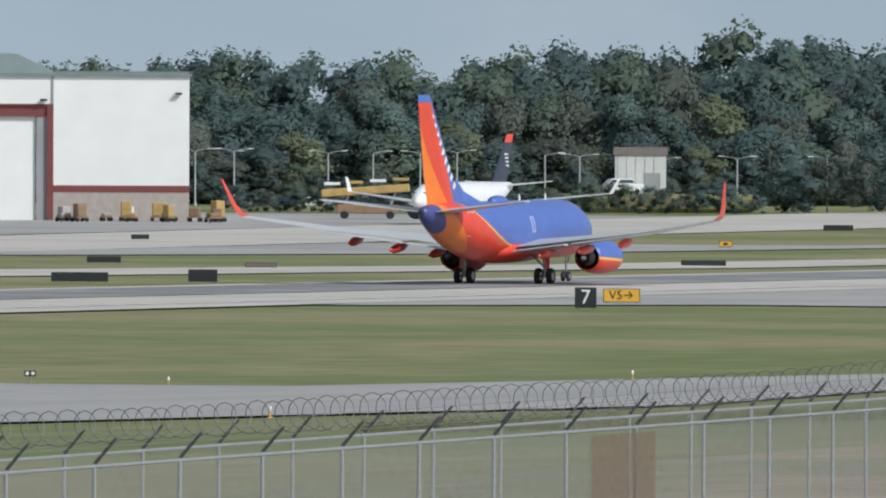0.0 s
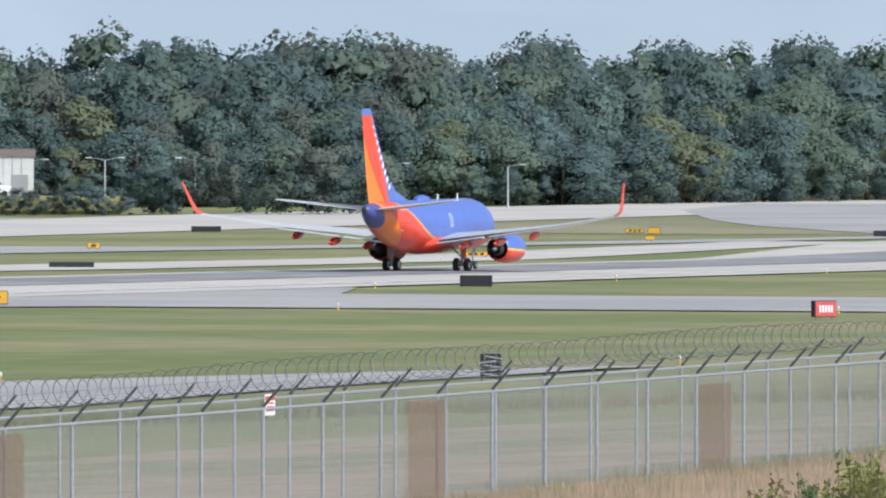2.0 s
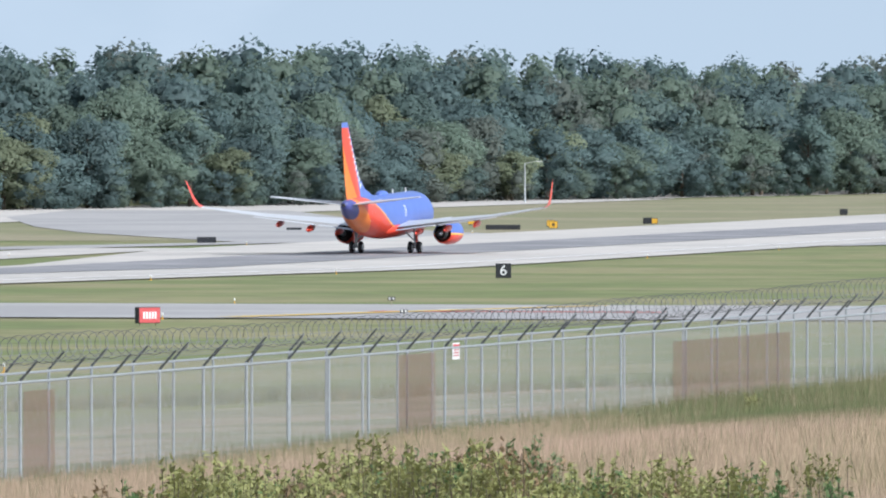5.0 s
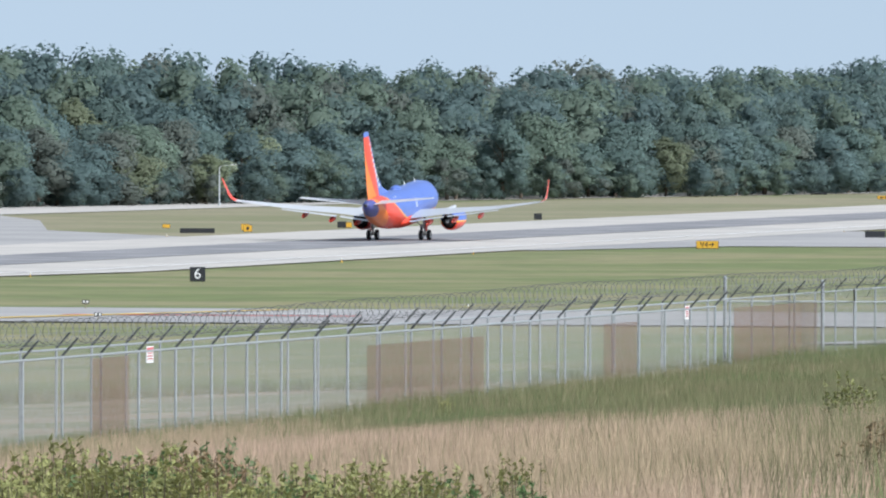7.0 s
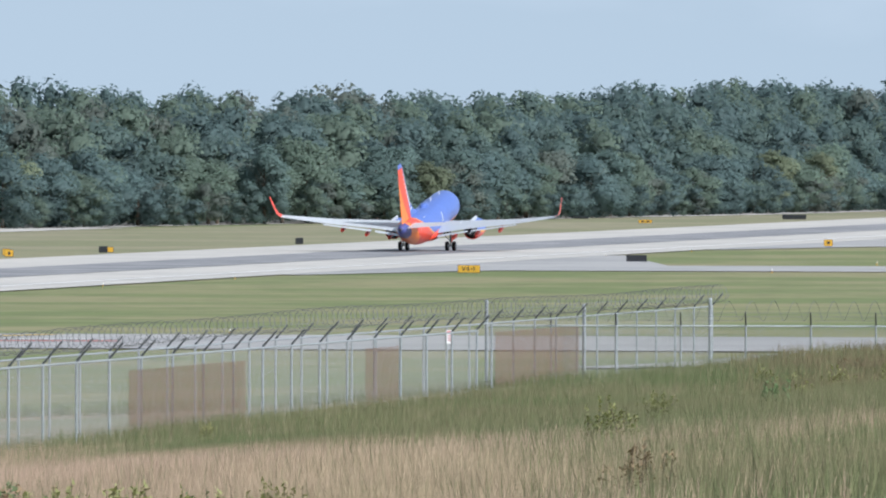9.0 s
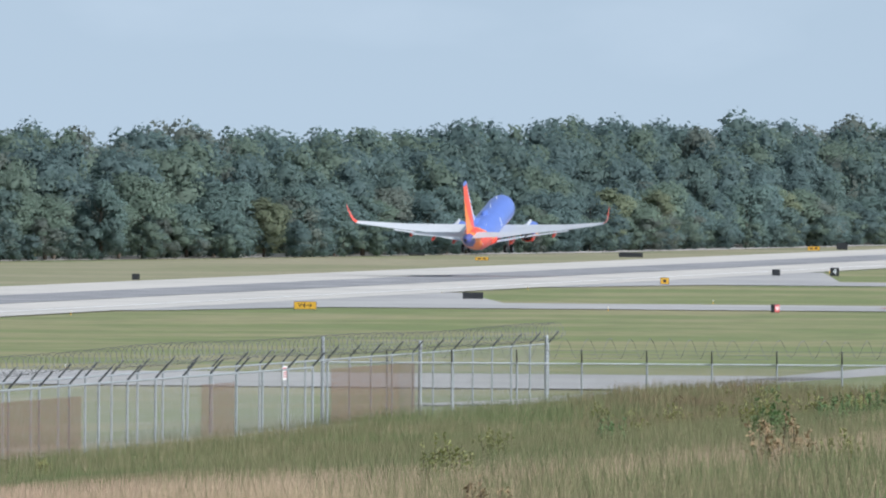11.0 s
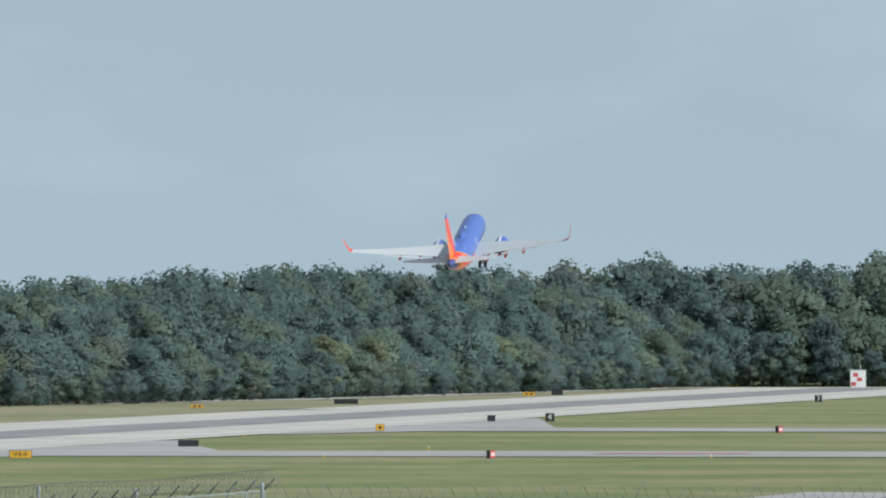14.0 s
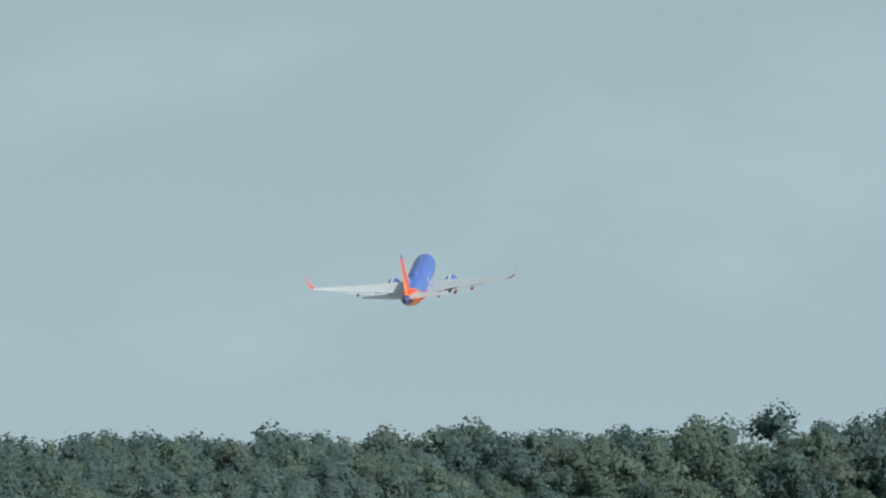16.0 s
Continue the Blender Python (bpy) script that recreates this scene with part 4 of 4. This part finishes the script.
def vehicle(name, x, y, turn, color, length, tall, cab, label):
    root = new(name)
    root.matrix_basis = pose(x, y, height(x, y) + .08, 0, 0, turn)
    paint_ = mat("car_" + label.split()[0], color, 0.3, vary=0.05, scale=1, coat=.5)
    bm = bmesh.new()
    box(bm, 0, 0, .35 + tall * .25, length, 1.8, tall * .45, .12)
    body = part("body", bm, paint_, root)
    bm = loft([[(cab[0], -.85, .35 + tall * .47), (cab[1], -.85, .35 + tall * .47), (cab[1], .85, .35 + tall * .47), (cab[0], .85, .35 + tall * .47)],
               [(cab[0] + .5, -.7, tall), (cab[1] - .4, -.7, tall), (cab[1] - .4, .7, tall), (cab[0] + .5, .7, tall)]])
    part("cabin", bm, paint_, root)
    bm = loft([[(cab[0] + .12, -.87, .42 + tall * .5), (cab[1] - .1, -.87, .42 + tall * .5), (cab[1] - .1, .87, .42 + tall * .5), (cab[0] + .12, .87, .42 + tall * .5)],
               [(cab[0] + .5, -.74, tall - .1), (cab[1] - .4, -.74, tall - .1), (cab[1] - .4, .74, tall - .1), (cab[0] + .5, .74, tall - .1)]])
    part("window_band", bm, M_GLASS, root)
    for wx in (-length * .31, length * .31):
        for wy in (-.82, .82):
            bm = bmesh.new()
            tube(bm, (wx, wy - .1, .34), (wx, wy + .1, .34), .34, .34, 14)
            part("wheel", bm, M_TYRE, root)
    return tagged(root, label, "car", "parked vehicles")


vehicle("pickup_truck", -548, 1427, 20, (.75, .75, .74), 5.4, 1.85, (-.2, 1.9), "white pickup truck parked beside the hangar")
for x, y, c, nm, t_ in ((-500, 1345, (.7, .7, .7), "white car parked in the airport car park", 18), (-494, 1347, (.06, .06, .07), "black car parked in the airport car park", 12), (-505, 1348, (.03, .05, .12), "navy car parked in the airport car park", 25),
                        (-488, 1349, (.68, .68, .66), "silver car parked in the airport car park", 20), (-511, 1346, (.25, .25, .26), "grey car parked in the airport car park", 15), (-482, 1352, (.66, .66, .66), "pale car parked in the airport car park", 30),
                        (-476, 1351, (.08, .08, .09), "dark car parked in the airport car park", 16)):
    vehicle("parked_car", x, y, t_, c, 4.5, 1.5, (-1.5, 1.2), nm)
vehicle("parked_van", -459.0, 1341.5, 40, (.7, .7, .7), 4.8, 1.9, (-2.2, 1.3), "white van parked beside the shed")
bpy.data.objects["parked_van"].location.z = 2.2
# baggage loader with a raised yellow belt, and carts
M_GSE = mat("ochre_machine", (0.45, 0.30, 0.10), 0.6, vary=0.25, scale=1)
M_GSE2 = mat("brown_machine", (0.27, 0.17, 0.10), 0.7, vary=0.3, scale=1)
load = new("belt_loader")
load.matrix_basis = pose(-458, 1249, height(-458, 1249) + .08, 0, 0, 18)
bm = bmesh.new()
box(bm, 0, 0, 3.2, 10, 1.6, .9, .1, m=pose(0, 0, 0, 0, -4, 0))
part("belt", bm, M_GSE, load)
for i in range(4):
    bm = bmesh.new()
    box(bm, -4 + 2.6 * i, 0, 3.95 + .18 * i, 1.8, 1.7, .35, .06)
    part("cover", bm, M_GWHITE if i in (0, 2) else M_GSE, load)
bm = bmesh.new()
box(bm, 0, 0, 1.1, 7, 1.9, 1.0, .1)
part("chassis", bm, M_GSE2, load)
for sx in (-2.6, 2.6):
    bm = bmesh.new()
    tube(bm, (sx, 0, 1.4), (sx + .6, 0, 3.0), .15, .12, 8)
    part("lift_arm", bm, M_METAL, load)
    for wy in (-.9, .9):
        bm = bmesh.new()
        tube(bm, (sx, wy - .15, .45), (sx, wy + .15, .45), .45, .45, 14)
        part("wheel", bm, M_TYRE, load)
tagged(load, "ochre belt loader with raised conveyor on the apron", "airport vehicle")
rng = random.Random(11)
for i in range(16):
    x = -477 + i * 1.25 + rng.uniform(-.8, .8)
    y = 1203 + rng.uniform(-6, 6)
    root = new("baggage_cart")
    root.matrix_basis = pose(x, y, height(x, y) + .08, 0, 0, rng.uniform(0, 60))
    w_, h_ = rng.uniform(.9, 1.9), rng.uniform(.4, 2.2)
    mm = rng.choice((M_GSE, M_GSE2, M_GSE2, M_SHADE, M_BLOCKW, M_GWHITE))
    bm = bmesh.new()
    box(bm, 0, 0, .5, w_, 1.3, .16, .03)
    part("deck", bm, M_GSE2, root)
    bm = bmesh.new()
    box(bm, 0, 0, .58 + h_ * .4, w_ * .8, 1.1, h_ * .8, .08)
    part("load", bm, mm, root)
    for sx in (-.4, .4):
        for wy in (-.5, .5):
            bm = bmesh.new()
            tube(bm, (sx * w_, wy - .07, .22), (sx * w_, wy + .07, .22), .22, .22, 10)
            part("wheel", bm, M_TYRE, root)
    tagged(root, "loaded baggage cart standing before the hangar", "baggage cart", "baggage carts")

# ---- regional jet taxiing on the apron ----
M_NAVY = mat("navy_gloss", (0.02, 0.028, 0.06), 0.3, vary=0.1, scale=1, coat=.4)


def jet():
    root = new("regional_jet")
    st = [(14, 2.5, .05, .05), (13.7, 2.52, .4, .4), (13, 2.65, .85, .9), (12, 2.8, 1.2, 1.3), (10.5, 2.9, 1.45, 1.6), (8, 2.95, 1.5, 1.68), (-5, 2.95, 1.5, 1.68), (-8, 3.15, 1.35, 1.45), (-11, 3.6, .95, .98), (-13.5, 4.0, .5, .55), (-14.6, 4.15, .15, .2)]
    body = part("fuselage", loft([ring(y, z, a_, b_, 24) for y, z, a_, b_ in st]), M_GWHITE, root, "white fuselage", smooth=True)
    for sx in (-1, 1):
        for k in range(2):
            bm = bmesh.new()
            box(bm, 0, 0, 0, .04, .5, .4)
            ob = part("cockpit_window", bm, M_GLASS, body)
            ob.matrix_basis = pose(sx * (.62 + .38 * k), 12.78 - .5 * k, 3.35, 0, -sx * 25, sx * (52 - 18 * k))
        wing = part("wing", blade([((sx * 1.2, 3.2, 1.9), 5.6, .35, (0, 0, 1)), ((sx * 4.5, .8, 2.2), 3.6, .24, (0, 0, 1)), ((sx * 15.4, -4.4, 3.4), 1.3, .08, (0, 0, 1))]), M_WING, root)
        part("winglet", blade([((sx * 15.4, -4.4, 3.4), 1.3, .08, (0, 0, 1)), ((sx * 16.1, -5.4, 5.0), .7, .05, (-sx, 0, .3))]), M_GWHITE, wing)
        eng = new("engine")
        eng.parent = root
        eng.matrix_basis = pose(sx * 4.1, 2.6, 1.35)
        part("nacelle", loft([ring(y, 0, r_, r_, 20) for y, r_ in ((1.6, .55), (1.7, .72), (.8, .82), (-.8, .76), (-1.6, .55))]), M_NAVY, eng, smooth=True)
        part("stabilizer", blade([((sx * .4, -10.6, 4.1), 2.7, .15, (0, 0, 1)), ((sx * 5, -13, 4.6), 1.2, .06, (0, 0, 1))]), M_GWHITE, root)
        for yy in (-.3,):
            bm = bmesh.new()
            tube(bm, (sx * 2.5, yy, .4), (sx * 2.5, yy, 2.0), .1, .1, 8)
            part("gear_strut", bm, M_METAL, root)
            bm = bmesh.new()
            tube(bm, (sx * 2.5 - .3, yy, .45), (sx * 2.5 + .3, yy, .45), .45, .45, 16)
            part("wheel", bm, M_TYRE, root)
    bm = bmesh.new()
    tube(bm, (-.2, 10.8, .3), (.2, 10.8, .3), .3, .3, 12)
    tube(bm, (0, 10.8, .3), (0, 10.8, 1.6), .07, .07, 8)
    part("nose_wheel", bm, M_TYRE, root)
    fin = part("vertical_fin", blade([((0, -8.4, 4.3), 4.6, .18, (1, 0, 0)), ((0, -12.3, 8.9), 2.3, .1, (1, 0, 0))]), M_NAVY, root, "navy fin with a red tip")
    part("fin_tip", blade([((0, -12.3, 8.9), 2.3, .11, (1, 0, 0)), ((0, -13.0, 9.8), 1.9, .06, (1, 0, 0))]), M_RED, fin)
    for sx in (1, -1):
        for i in range(4):
            bm = bmesh.new()
            box(bm, sx * .17, -12.4 - i * .12, 7.6 - i * .42, .03, 1.0 - i * .05, .16)
            part("stripe", bm, M_GWHITE, fin)
    return tagged(root, "white regional jet with a navy tail taxiing on the apron", "airplane")


JET = jet()
# windsock and approach structure near the runway end
root = new("windsock")
root.matrix_basis = pose(-318, 2245, 0)
bm = bmesh.new()
tube(bm, (0, 0, 0), (0, 0, 2.6), .06, .05, 8)
part("mast", bm, M_POLE, root)
part("sock", loft([[(1.6 * k + .1, math.sin(q) * r_, 2.4 - .5 * k + math.cos(q) * r_) for q in [i * math.pi / 5 for i in range(10)]] for k, r_ in ((0, .35), (.5, .28), (1, .18))]), mat("orange_cloth", (.75, .22, .12), .8, vary=.15, scale=2), root)
tagged(root, "orange windsock on a pale mast beside the runway", "windsock")
hut = new("localizer_hut")
hut.matrix_basis = pose(-267.6, 2352, 0, 0, 0, 8)
bm = bmesh.new()
box(bm, 0, 0, 1.7, 3.1, 2.6, 3.4, .05)
part("wall", bm, M_GWHITE, hut)
for i, (hx, hz) in enumerate(((-.9, .8), (.3, 1.7), (-.5, 2.6))):
    bm = bmesh.new()
    box(bm, hx, -1.32, hz, 1.0, .03, .75)
    part("red_panel", bm, M_SRED, hut)
bm = bmesh.new()
box(bm, 0, 0, 3.5, 3.3, 2.8, .18, .04)
part("roof", bm, M_GWHITE, hut)
bm = bmesh.new()
tube(bm, (.5, 0, 3.5), (.5, 0, 4.6), .1, .06, 6)
part("vent_pipe", bm, M_POLE, hut)
tagged(hut, "red and white equipment hut beyond the runway end", "hut")

# ---- tall grass and weeds on the bank ----
M_THATCH = mat("straw_thatch", (0.34, 0.25, 0.175), 0.95, vary=0.25, scale=1.2, second=(0.27, 0.235, 0.125), second_scale=.07)
vs_, fs_ = [], []
by, bk = steps((80, 336, 4)), 16
for j, y_ in enumerate(by):
    xl = -57.0 + .024 * (y_ - 148.5)
    for i in range(bk + 1):
        x_ = xl + (max(xl + .5, -.187 * y_ + 4 * noise.noise(Vector((0, y_ * .06, 3)))) - xl) * i / bk
        vs_.append((x_, y_, height(x_, y_) + .02))
    if j:
        fs_ += [((j - 1) * (bk + 1) + i, (j - 1) * (bk + 1) + i + 1, j * (bk + 1) + i + 1, j * (bk + 1) + i) for i in range(bk)]
tagged(mesh_object("bank_thatch", vs_, fs_, M_THATCH, smooth=True), "matted straw and soil under the tall grass", "ground", kind="structure")


def grass(name, seed, count, zone, tall, width, material, label, blades=5, flower=None):
    rng = random.Random(seed)
    verts, faces, norms = [], [], []
    made = 0
    tries = 0
    while made < count and tries < count * 12:
        tries += 1
        d = math.sqrt(rng.uniform(95 ** 2, 345 ** 2))
        az = rng.uniform(-0.352, -0.082)
        x, y = d * math.sin(az), d * math.cos(az)
        if x < -57 + .024 * (y - 148) + 1.2 and d < 335:
            if x < -57.2 + .024 * (y - 148):
                continue
        if y > 336 + (x + 62) * .12:
            continue
        if rng.random() > zone(x, y, d):
            continue
        made += 1
        z0 = height(x, y) - .03
        for _ in range(blades):
            a_, h = rng.uniform(0, 6.283), tall * rng.uniform(.55, 1.15)
            ox, oy = x + rng.gauss(0, .13), y + rng.gauss(0, .13)
            ux, uy = math.cos(a_), math.sin(a_)
            if uy * x - ux * y > 0:
                ux, uy = -ux, -uy
            w_ = width * rng.uniform(.6, 1.4)
            lean = h * rng.uniform(.05, .45)
            b_ = rng.uniform(0, 6.283)
            lx, ly = math.cos(b_) * lean, math.sin(b_) * lean
            o = len(verts)
            verts += [(ox - ux * w_ * 1.2, oy - uy * w_ * 1.2, z0), (ox + ux * w_ * 1.2, oy + uy * w_ * 1.2, z0), (ox + lx, oy + ly, z0 + h * 1.1)]
            faces.append((o, o + 1, o + 2))
            norms += [Vector((lx / h + rng.gauss(0, .2), ly / h - .45, .55)).normalized()] * 3
    return tagged(mesh_object(name, verts, faces, material, normals=norms), label, "grass", kind="stuff")


def patch(x, y, s, seed):
    return noise.noise(Vector((x * s, y * s, seed)))


def off_fence(x, y):
    return x - (-58.4 + .024 * (y - 148.5))


def green_edge(az):
    """How far the green grass reaches from the fence, metres."""
    return 3.0 + 30.0 * smoothstep(-.235, -.17, az)


def dry_zone(x, y, d):
    f, az = off_fence(x, y), math.atan2(x, y)
    e_ = green_edge(az)
    e_ += 9 * patch(x, y, .06, 17)
    k = smoothstep(e_ - 5, e_ + 5, f) * (1 - smoothstep(-.195, -.155, az) * max(.2, .93 - 2.2 * max(0.0, patch(x, y * .5, .11, 23))))
    return max(0.03, k * (0.7 + 1.0 * patch(x, y, .09, 3)))


def green_zone(x, y, d):
    f, az = off_fence(x, y), math.atan2(x, y)
    e_ = green_edge(az)
    e_ += 9 * patch(x, y, .06, 17)
    k = (1 - smoothstep(e_ - 5, e_ + 6, f)) + .95 * smoothstep(-.195, -.155, az) * (1 - 1.6 * max(0.0, patch(x, y * .5, .11, 23)))
    return max(0.08, min(1, k) * (.75 + .6 * patch(x, y, .1, 9)))


def thicket_zone(x, y, d):
    az = math.atan2(x, y)
    return smoothstep(-.165, -.145, az) * smoothstep(235, 300, d) * (.75 + 1.1 * patch(x, y, .15, 5))


M_DRY = mat("dry_grass", (0.50, 0.36, 0.255), 0.9, vary=0.2, scale=0.25, island=0.22, second=(0.42, 0.325, 0.205), second_scale=.06, thin=.25)
M_GREEN = mat("green_grass", (0.135, 0.165, 0.064), 0.85, vary=0.25, scale=0.25, island=0.3, second=(0.205, 0.19, 0.095), second_scale=.08, thin=.3)
grass("dry_grass", 1, 70000, dry_zone, .36, .0042, M_DRY, "tall dry straw-coloured grass on the bank")
grass("green_grass", 2, 66000, green_zone, .45, .005, M_GREEN, "tall green grass on the bank")
M_WEED = [mat("weed_leaf", (0.33, 0.335, 0.125), 0.7, vary=0.3, scale=2, island=.35, thin=.35), mat("weed_leaf_brown", (0.33, 0.235, 0.13), 0.8, vary=0.3, scale=2, island=.35, thin=.3), mat("weed_leaf_dark", (0.15, 0.24, 0.09), 0.6, vary=0.25, scale=2, island=.3, thin=.35)]


grass("weed_thicket", 3, 11000, thicket_zone, .55, .011, mat("thicket_leaf", (0.165, 0.165, 0.072), 0.8, vary=0.35, scale=.6, island=.45, second=(0.19, 0.135, 0.075), second_scale=.35, thin=.25), "olive and brown weeds thick along the fence corner", blades=7)


def weed(seed, tall, wide, leafmat, leaves, name="weed_bush"):
    """A clump of upright leafy stalks, thinner and browner towards the tips."""
    rng = random.Random(seed)
    root = new(name)
    bm = bmesh.new()
    stalks = []
    for _ in range(22):
        a_, r_ = rng.uniform(0, 6.28), math.sqrt(rng.random()) * .5 * wide
        foot = Vector((math.cos(a_) * r_, math.sin(a_) * r_, -.05))
        tip = foot + Vector((rng.gauss(0, .12), rng.gauss(0, .12), tall * rng.uniform(.5, 1) * (1.1 - .6 * r_ / wide)))
        stalks.append((foot, tip))
        tube(bm, foot, tip, .011, .004, 4)
    part("stalk", bm, M_BARK, root)
    vs, fs, ns = [], [], []
    for _ in range(leaves):
        foot, tip = rng.choice(stalks)
        k = 1 - rng.random() ** 1.3 * .95
        out = .13 * (1.15 - k)
        p_ = foot.lerp(tip, k) + Vector((rng.gauss(0, out), rng.gauss(0, out), rng.gauss(0, .03)))
        n_ = Vector((rng.gauss(0, .8), rng.gauss(-.4, .8), abs(rng.gauss(.7, .5)))).normalized()
        t1 = n_.orthogonal().normalized()
        t2 = n_.cross(t1)
        a_ = rng.uniform(0, 6.283)
        t1, t2 = t1 * math.cos(a_) + t2 * math.sin(a_), t2 * math.cos(a_) - t1 * math.sin(a_)
        s = rng.uniform(.03, .07)
        o = len(vs)
        vs += [p_ - t1 * s - t2 * s * .42, p_ + t1 * s, p_ - t1 * s * .6 + t2 * s * .42]
        ns += [(n_ * .6 + Vector((0, -.1, .6))).normalized()] * 3
        fs.append((o, o + 1, o + 2))
    mesh_object("foliage", vs, fs, leafmat, root, normals=ns)
    return tagged(root, "leafy weed bush growing in the tall grass", "bush", "weeds on the bank")


WEEDS = [weed(70 + i, h, w, M_WEED[c], n_) for i, (h, w, c, n_) in enumerate([(1.3, 1.3, 0, 950), (1.1, 1.5, 1, 700), (1.5, 1.1, 0, 900), (1.2, 1.2, 2, 1100), (1.0, 1.4, 0, 800)])]
rng = random.Random(21)
placed = 0
while placed < 300:
    if placed < 130:     # a dense belt low on the bank
        az = rng.uniform(-.262, -.2)
        d = rng.uniform(102, 124) if az < -.225 else rng.uniform(88, 101)
    else:
        d, az = math.sqrt(rng.uniform(100 ** 2, 330 ** 2)), rng.uniform(-.335, -.085)
    x, y = d * math.sin(az), d * math.cos(az)
    f = off_fence(x, y)
    low = smoothstep(-.268, -.25, az) * (1 - .85 * smoothstep(-.215, -.2, az))
    right = smoothstep(-.17, -.125, az)
    want = low * (placed < 130) + right * (.22 + .35 * smoothstep(240, 320, d)) + .012 * (az > -.25)
    if f < 1.5 or y > 332 or rng.random() > want:
        continue
    i = rng.choice((0, 0, 1, 2, 3, 4))
    s = rng.uniform(.5, .78) * (1 if az < -.225 else .75) if placed < 130 else rng.uniform(.4, .72)
    m = pose(x, y, height(x, y), 0, 0, rng.uniform(0, 360)) @ Matrix.Diagonal((s, s, s, 1))
    if placed < len(WEEDS):
        WEEDS[placed].matrix_basis = m
    else:
        copy_thing(WEEDS[i], Matrix()).matrix_basis = m
    placed += 1


# dark louvred cabinet behind the fence
cab = new("equipment_cabinet")
cab.matrix_basis = pose(-113.8, 385.6, height(-113.8, 385.6), 0, 0, facing(-113.8, 385.6))
bm = bmesh.new()
box(bm, 0, 0, .55, .72, .4, .85, .03)
part("body", bm, M_SBLACK, cab)
for i in range(5):
    bm = bmesh.new()
    box(bm, 0, -.21, .25 + .15 * i, .6, .02, .05, m=pose(0, 0, 0, 0, (8, -8)[i % 2], 0))
    part("louvre", bm, M_GALV, cab)
for sx in (-.3, .3):
    bm = bmesh.new()
    tube(bm, (sx, 0, -.1), (sx, 0, .2), .03, .03, 6)
    part("leg", bm, M_LEGS, cab)
tagged(cab, "dark louvred equipment cabinet standing behind the fence", "cabinet")


# ---- what moves ----
def motions():
    X = -263.0
    rows = [(0, 744.1, 1.56, 0.2, 0), (1.5, 840.9, .92, 0.2, 0), (2, 873.5, .72, 0.2, 0), (3.5, 975.8, .12, .3, 0), (4.5, 1047.4, .12, .8, 0), (5.7, 1132.5, .12, 1.9, 0), (7, 1227.7, .12, 4.2, 0),
            (8, 1304.1, .12, 6.6, 0), (9, 1380.4, .15, 8.3, 0), (9.5, 1418.9, .45, 9.0, 0), (10.3, 1483, 1.5, 10.2, 0), (11.2, 1556, 3.9, 11.4, 0), (12, 1622, 7.0, 12.6, -.3), (12.5, 1662, 9.9, 13.3, -.8),
            (13, 1702, 13.4, 14.2, -1.8), (13.5, 1741, 17.4, 15.0, -2.8), (14, 1780, 21.8, 15.6, -3), (14.5, 1819, 26.5, 15.9, -3), (15, 1858, 32.2, 16, -3), (15.5, 1897, 38.4, 16, -3), (16, 1933, 44.0, 16, -3)]
    LIFT = 0.3
    for wing in [c for c in AIRLINER.children if c.name.startswith("wing")]:      # the wings flex upwards as they take the load
        side = 1 if sum(v.co.x for v in wing.data.vertices) > 0 else -1
        pivot = pose(side * 1.6, 0, 2.3)
        walk(wing, [(t, pivot @ pose(0, 0, 0, 0, -side * a_, 0) @ pivot.inverted()) for t, a_ in ((0, 0), (6, .1), (8, .9), (9.5, 1.8), (11, 2.2), (16, 2.2))])
    walk(AIRLINER, [(t, pose(X, y, z + LIFT, p, b_, 0)) for t, y, z, p, b_ in rows])
    for leg in [c for c in AIRLINER.children if c.name.startswith("main_gear")]:
        side = 1 if leg.location.x > 0 else -1
        base = Vector(leg.location)
        walk(leg, [(t, pose(*base, 0, side * a_, 0)) for t, a_ in ((0, 0), (13.6, 0), (14.3, 22), (15, 48), (15.6, 70), (16, 80))])
    nose = [c for c in AIRLINER.children if c.name.startswith("nose_gear")][0]
    base = Vector(nose.location)
    walk(nose, [(t, pose(*base, a_, 0, 0)) for t, a_ in ((0, 0), (13.4, 0), (14.4, 40), (15.4, 80), (16, 85))])
    walk(JET, [(0, pose(-431.1, 1206, .08, 0, 0, 178)), (4, pose(-431.6, 1191, .08, 0, 0, 178)), (16, pose(-433.1, 1147, .08, 0, 0, 178))])


motions()
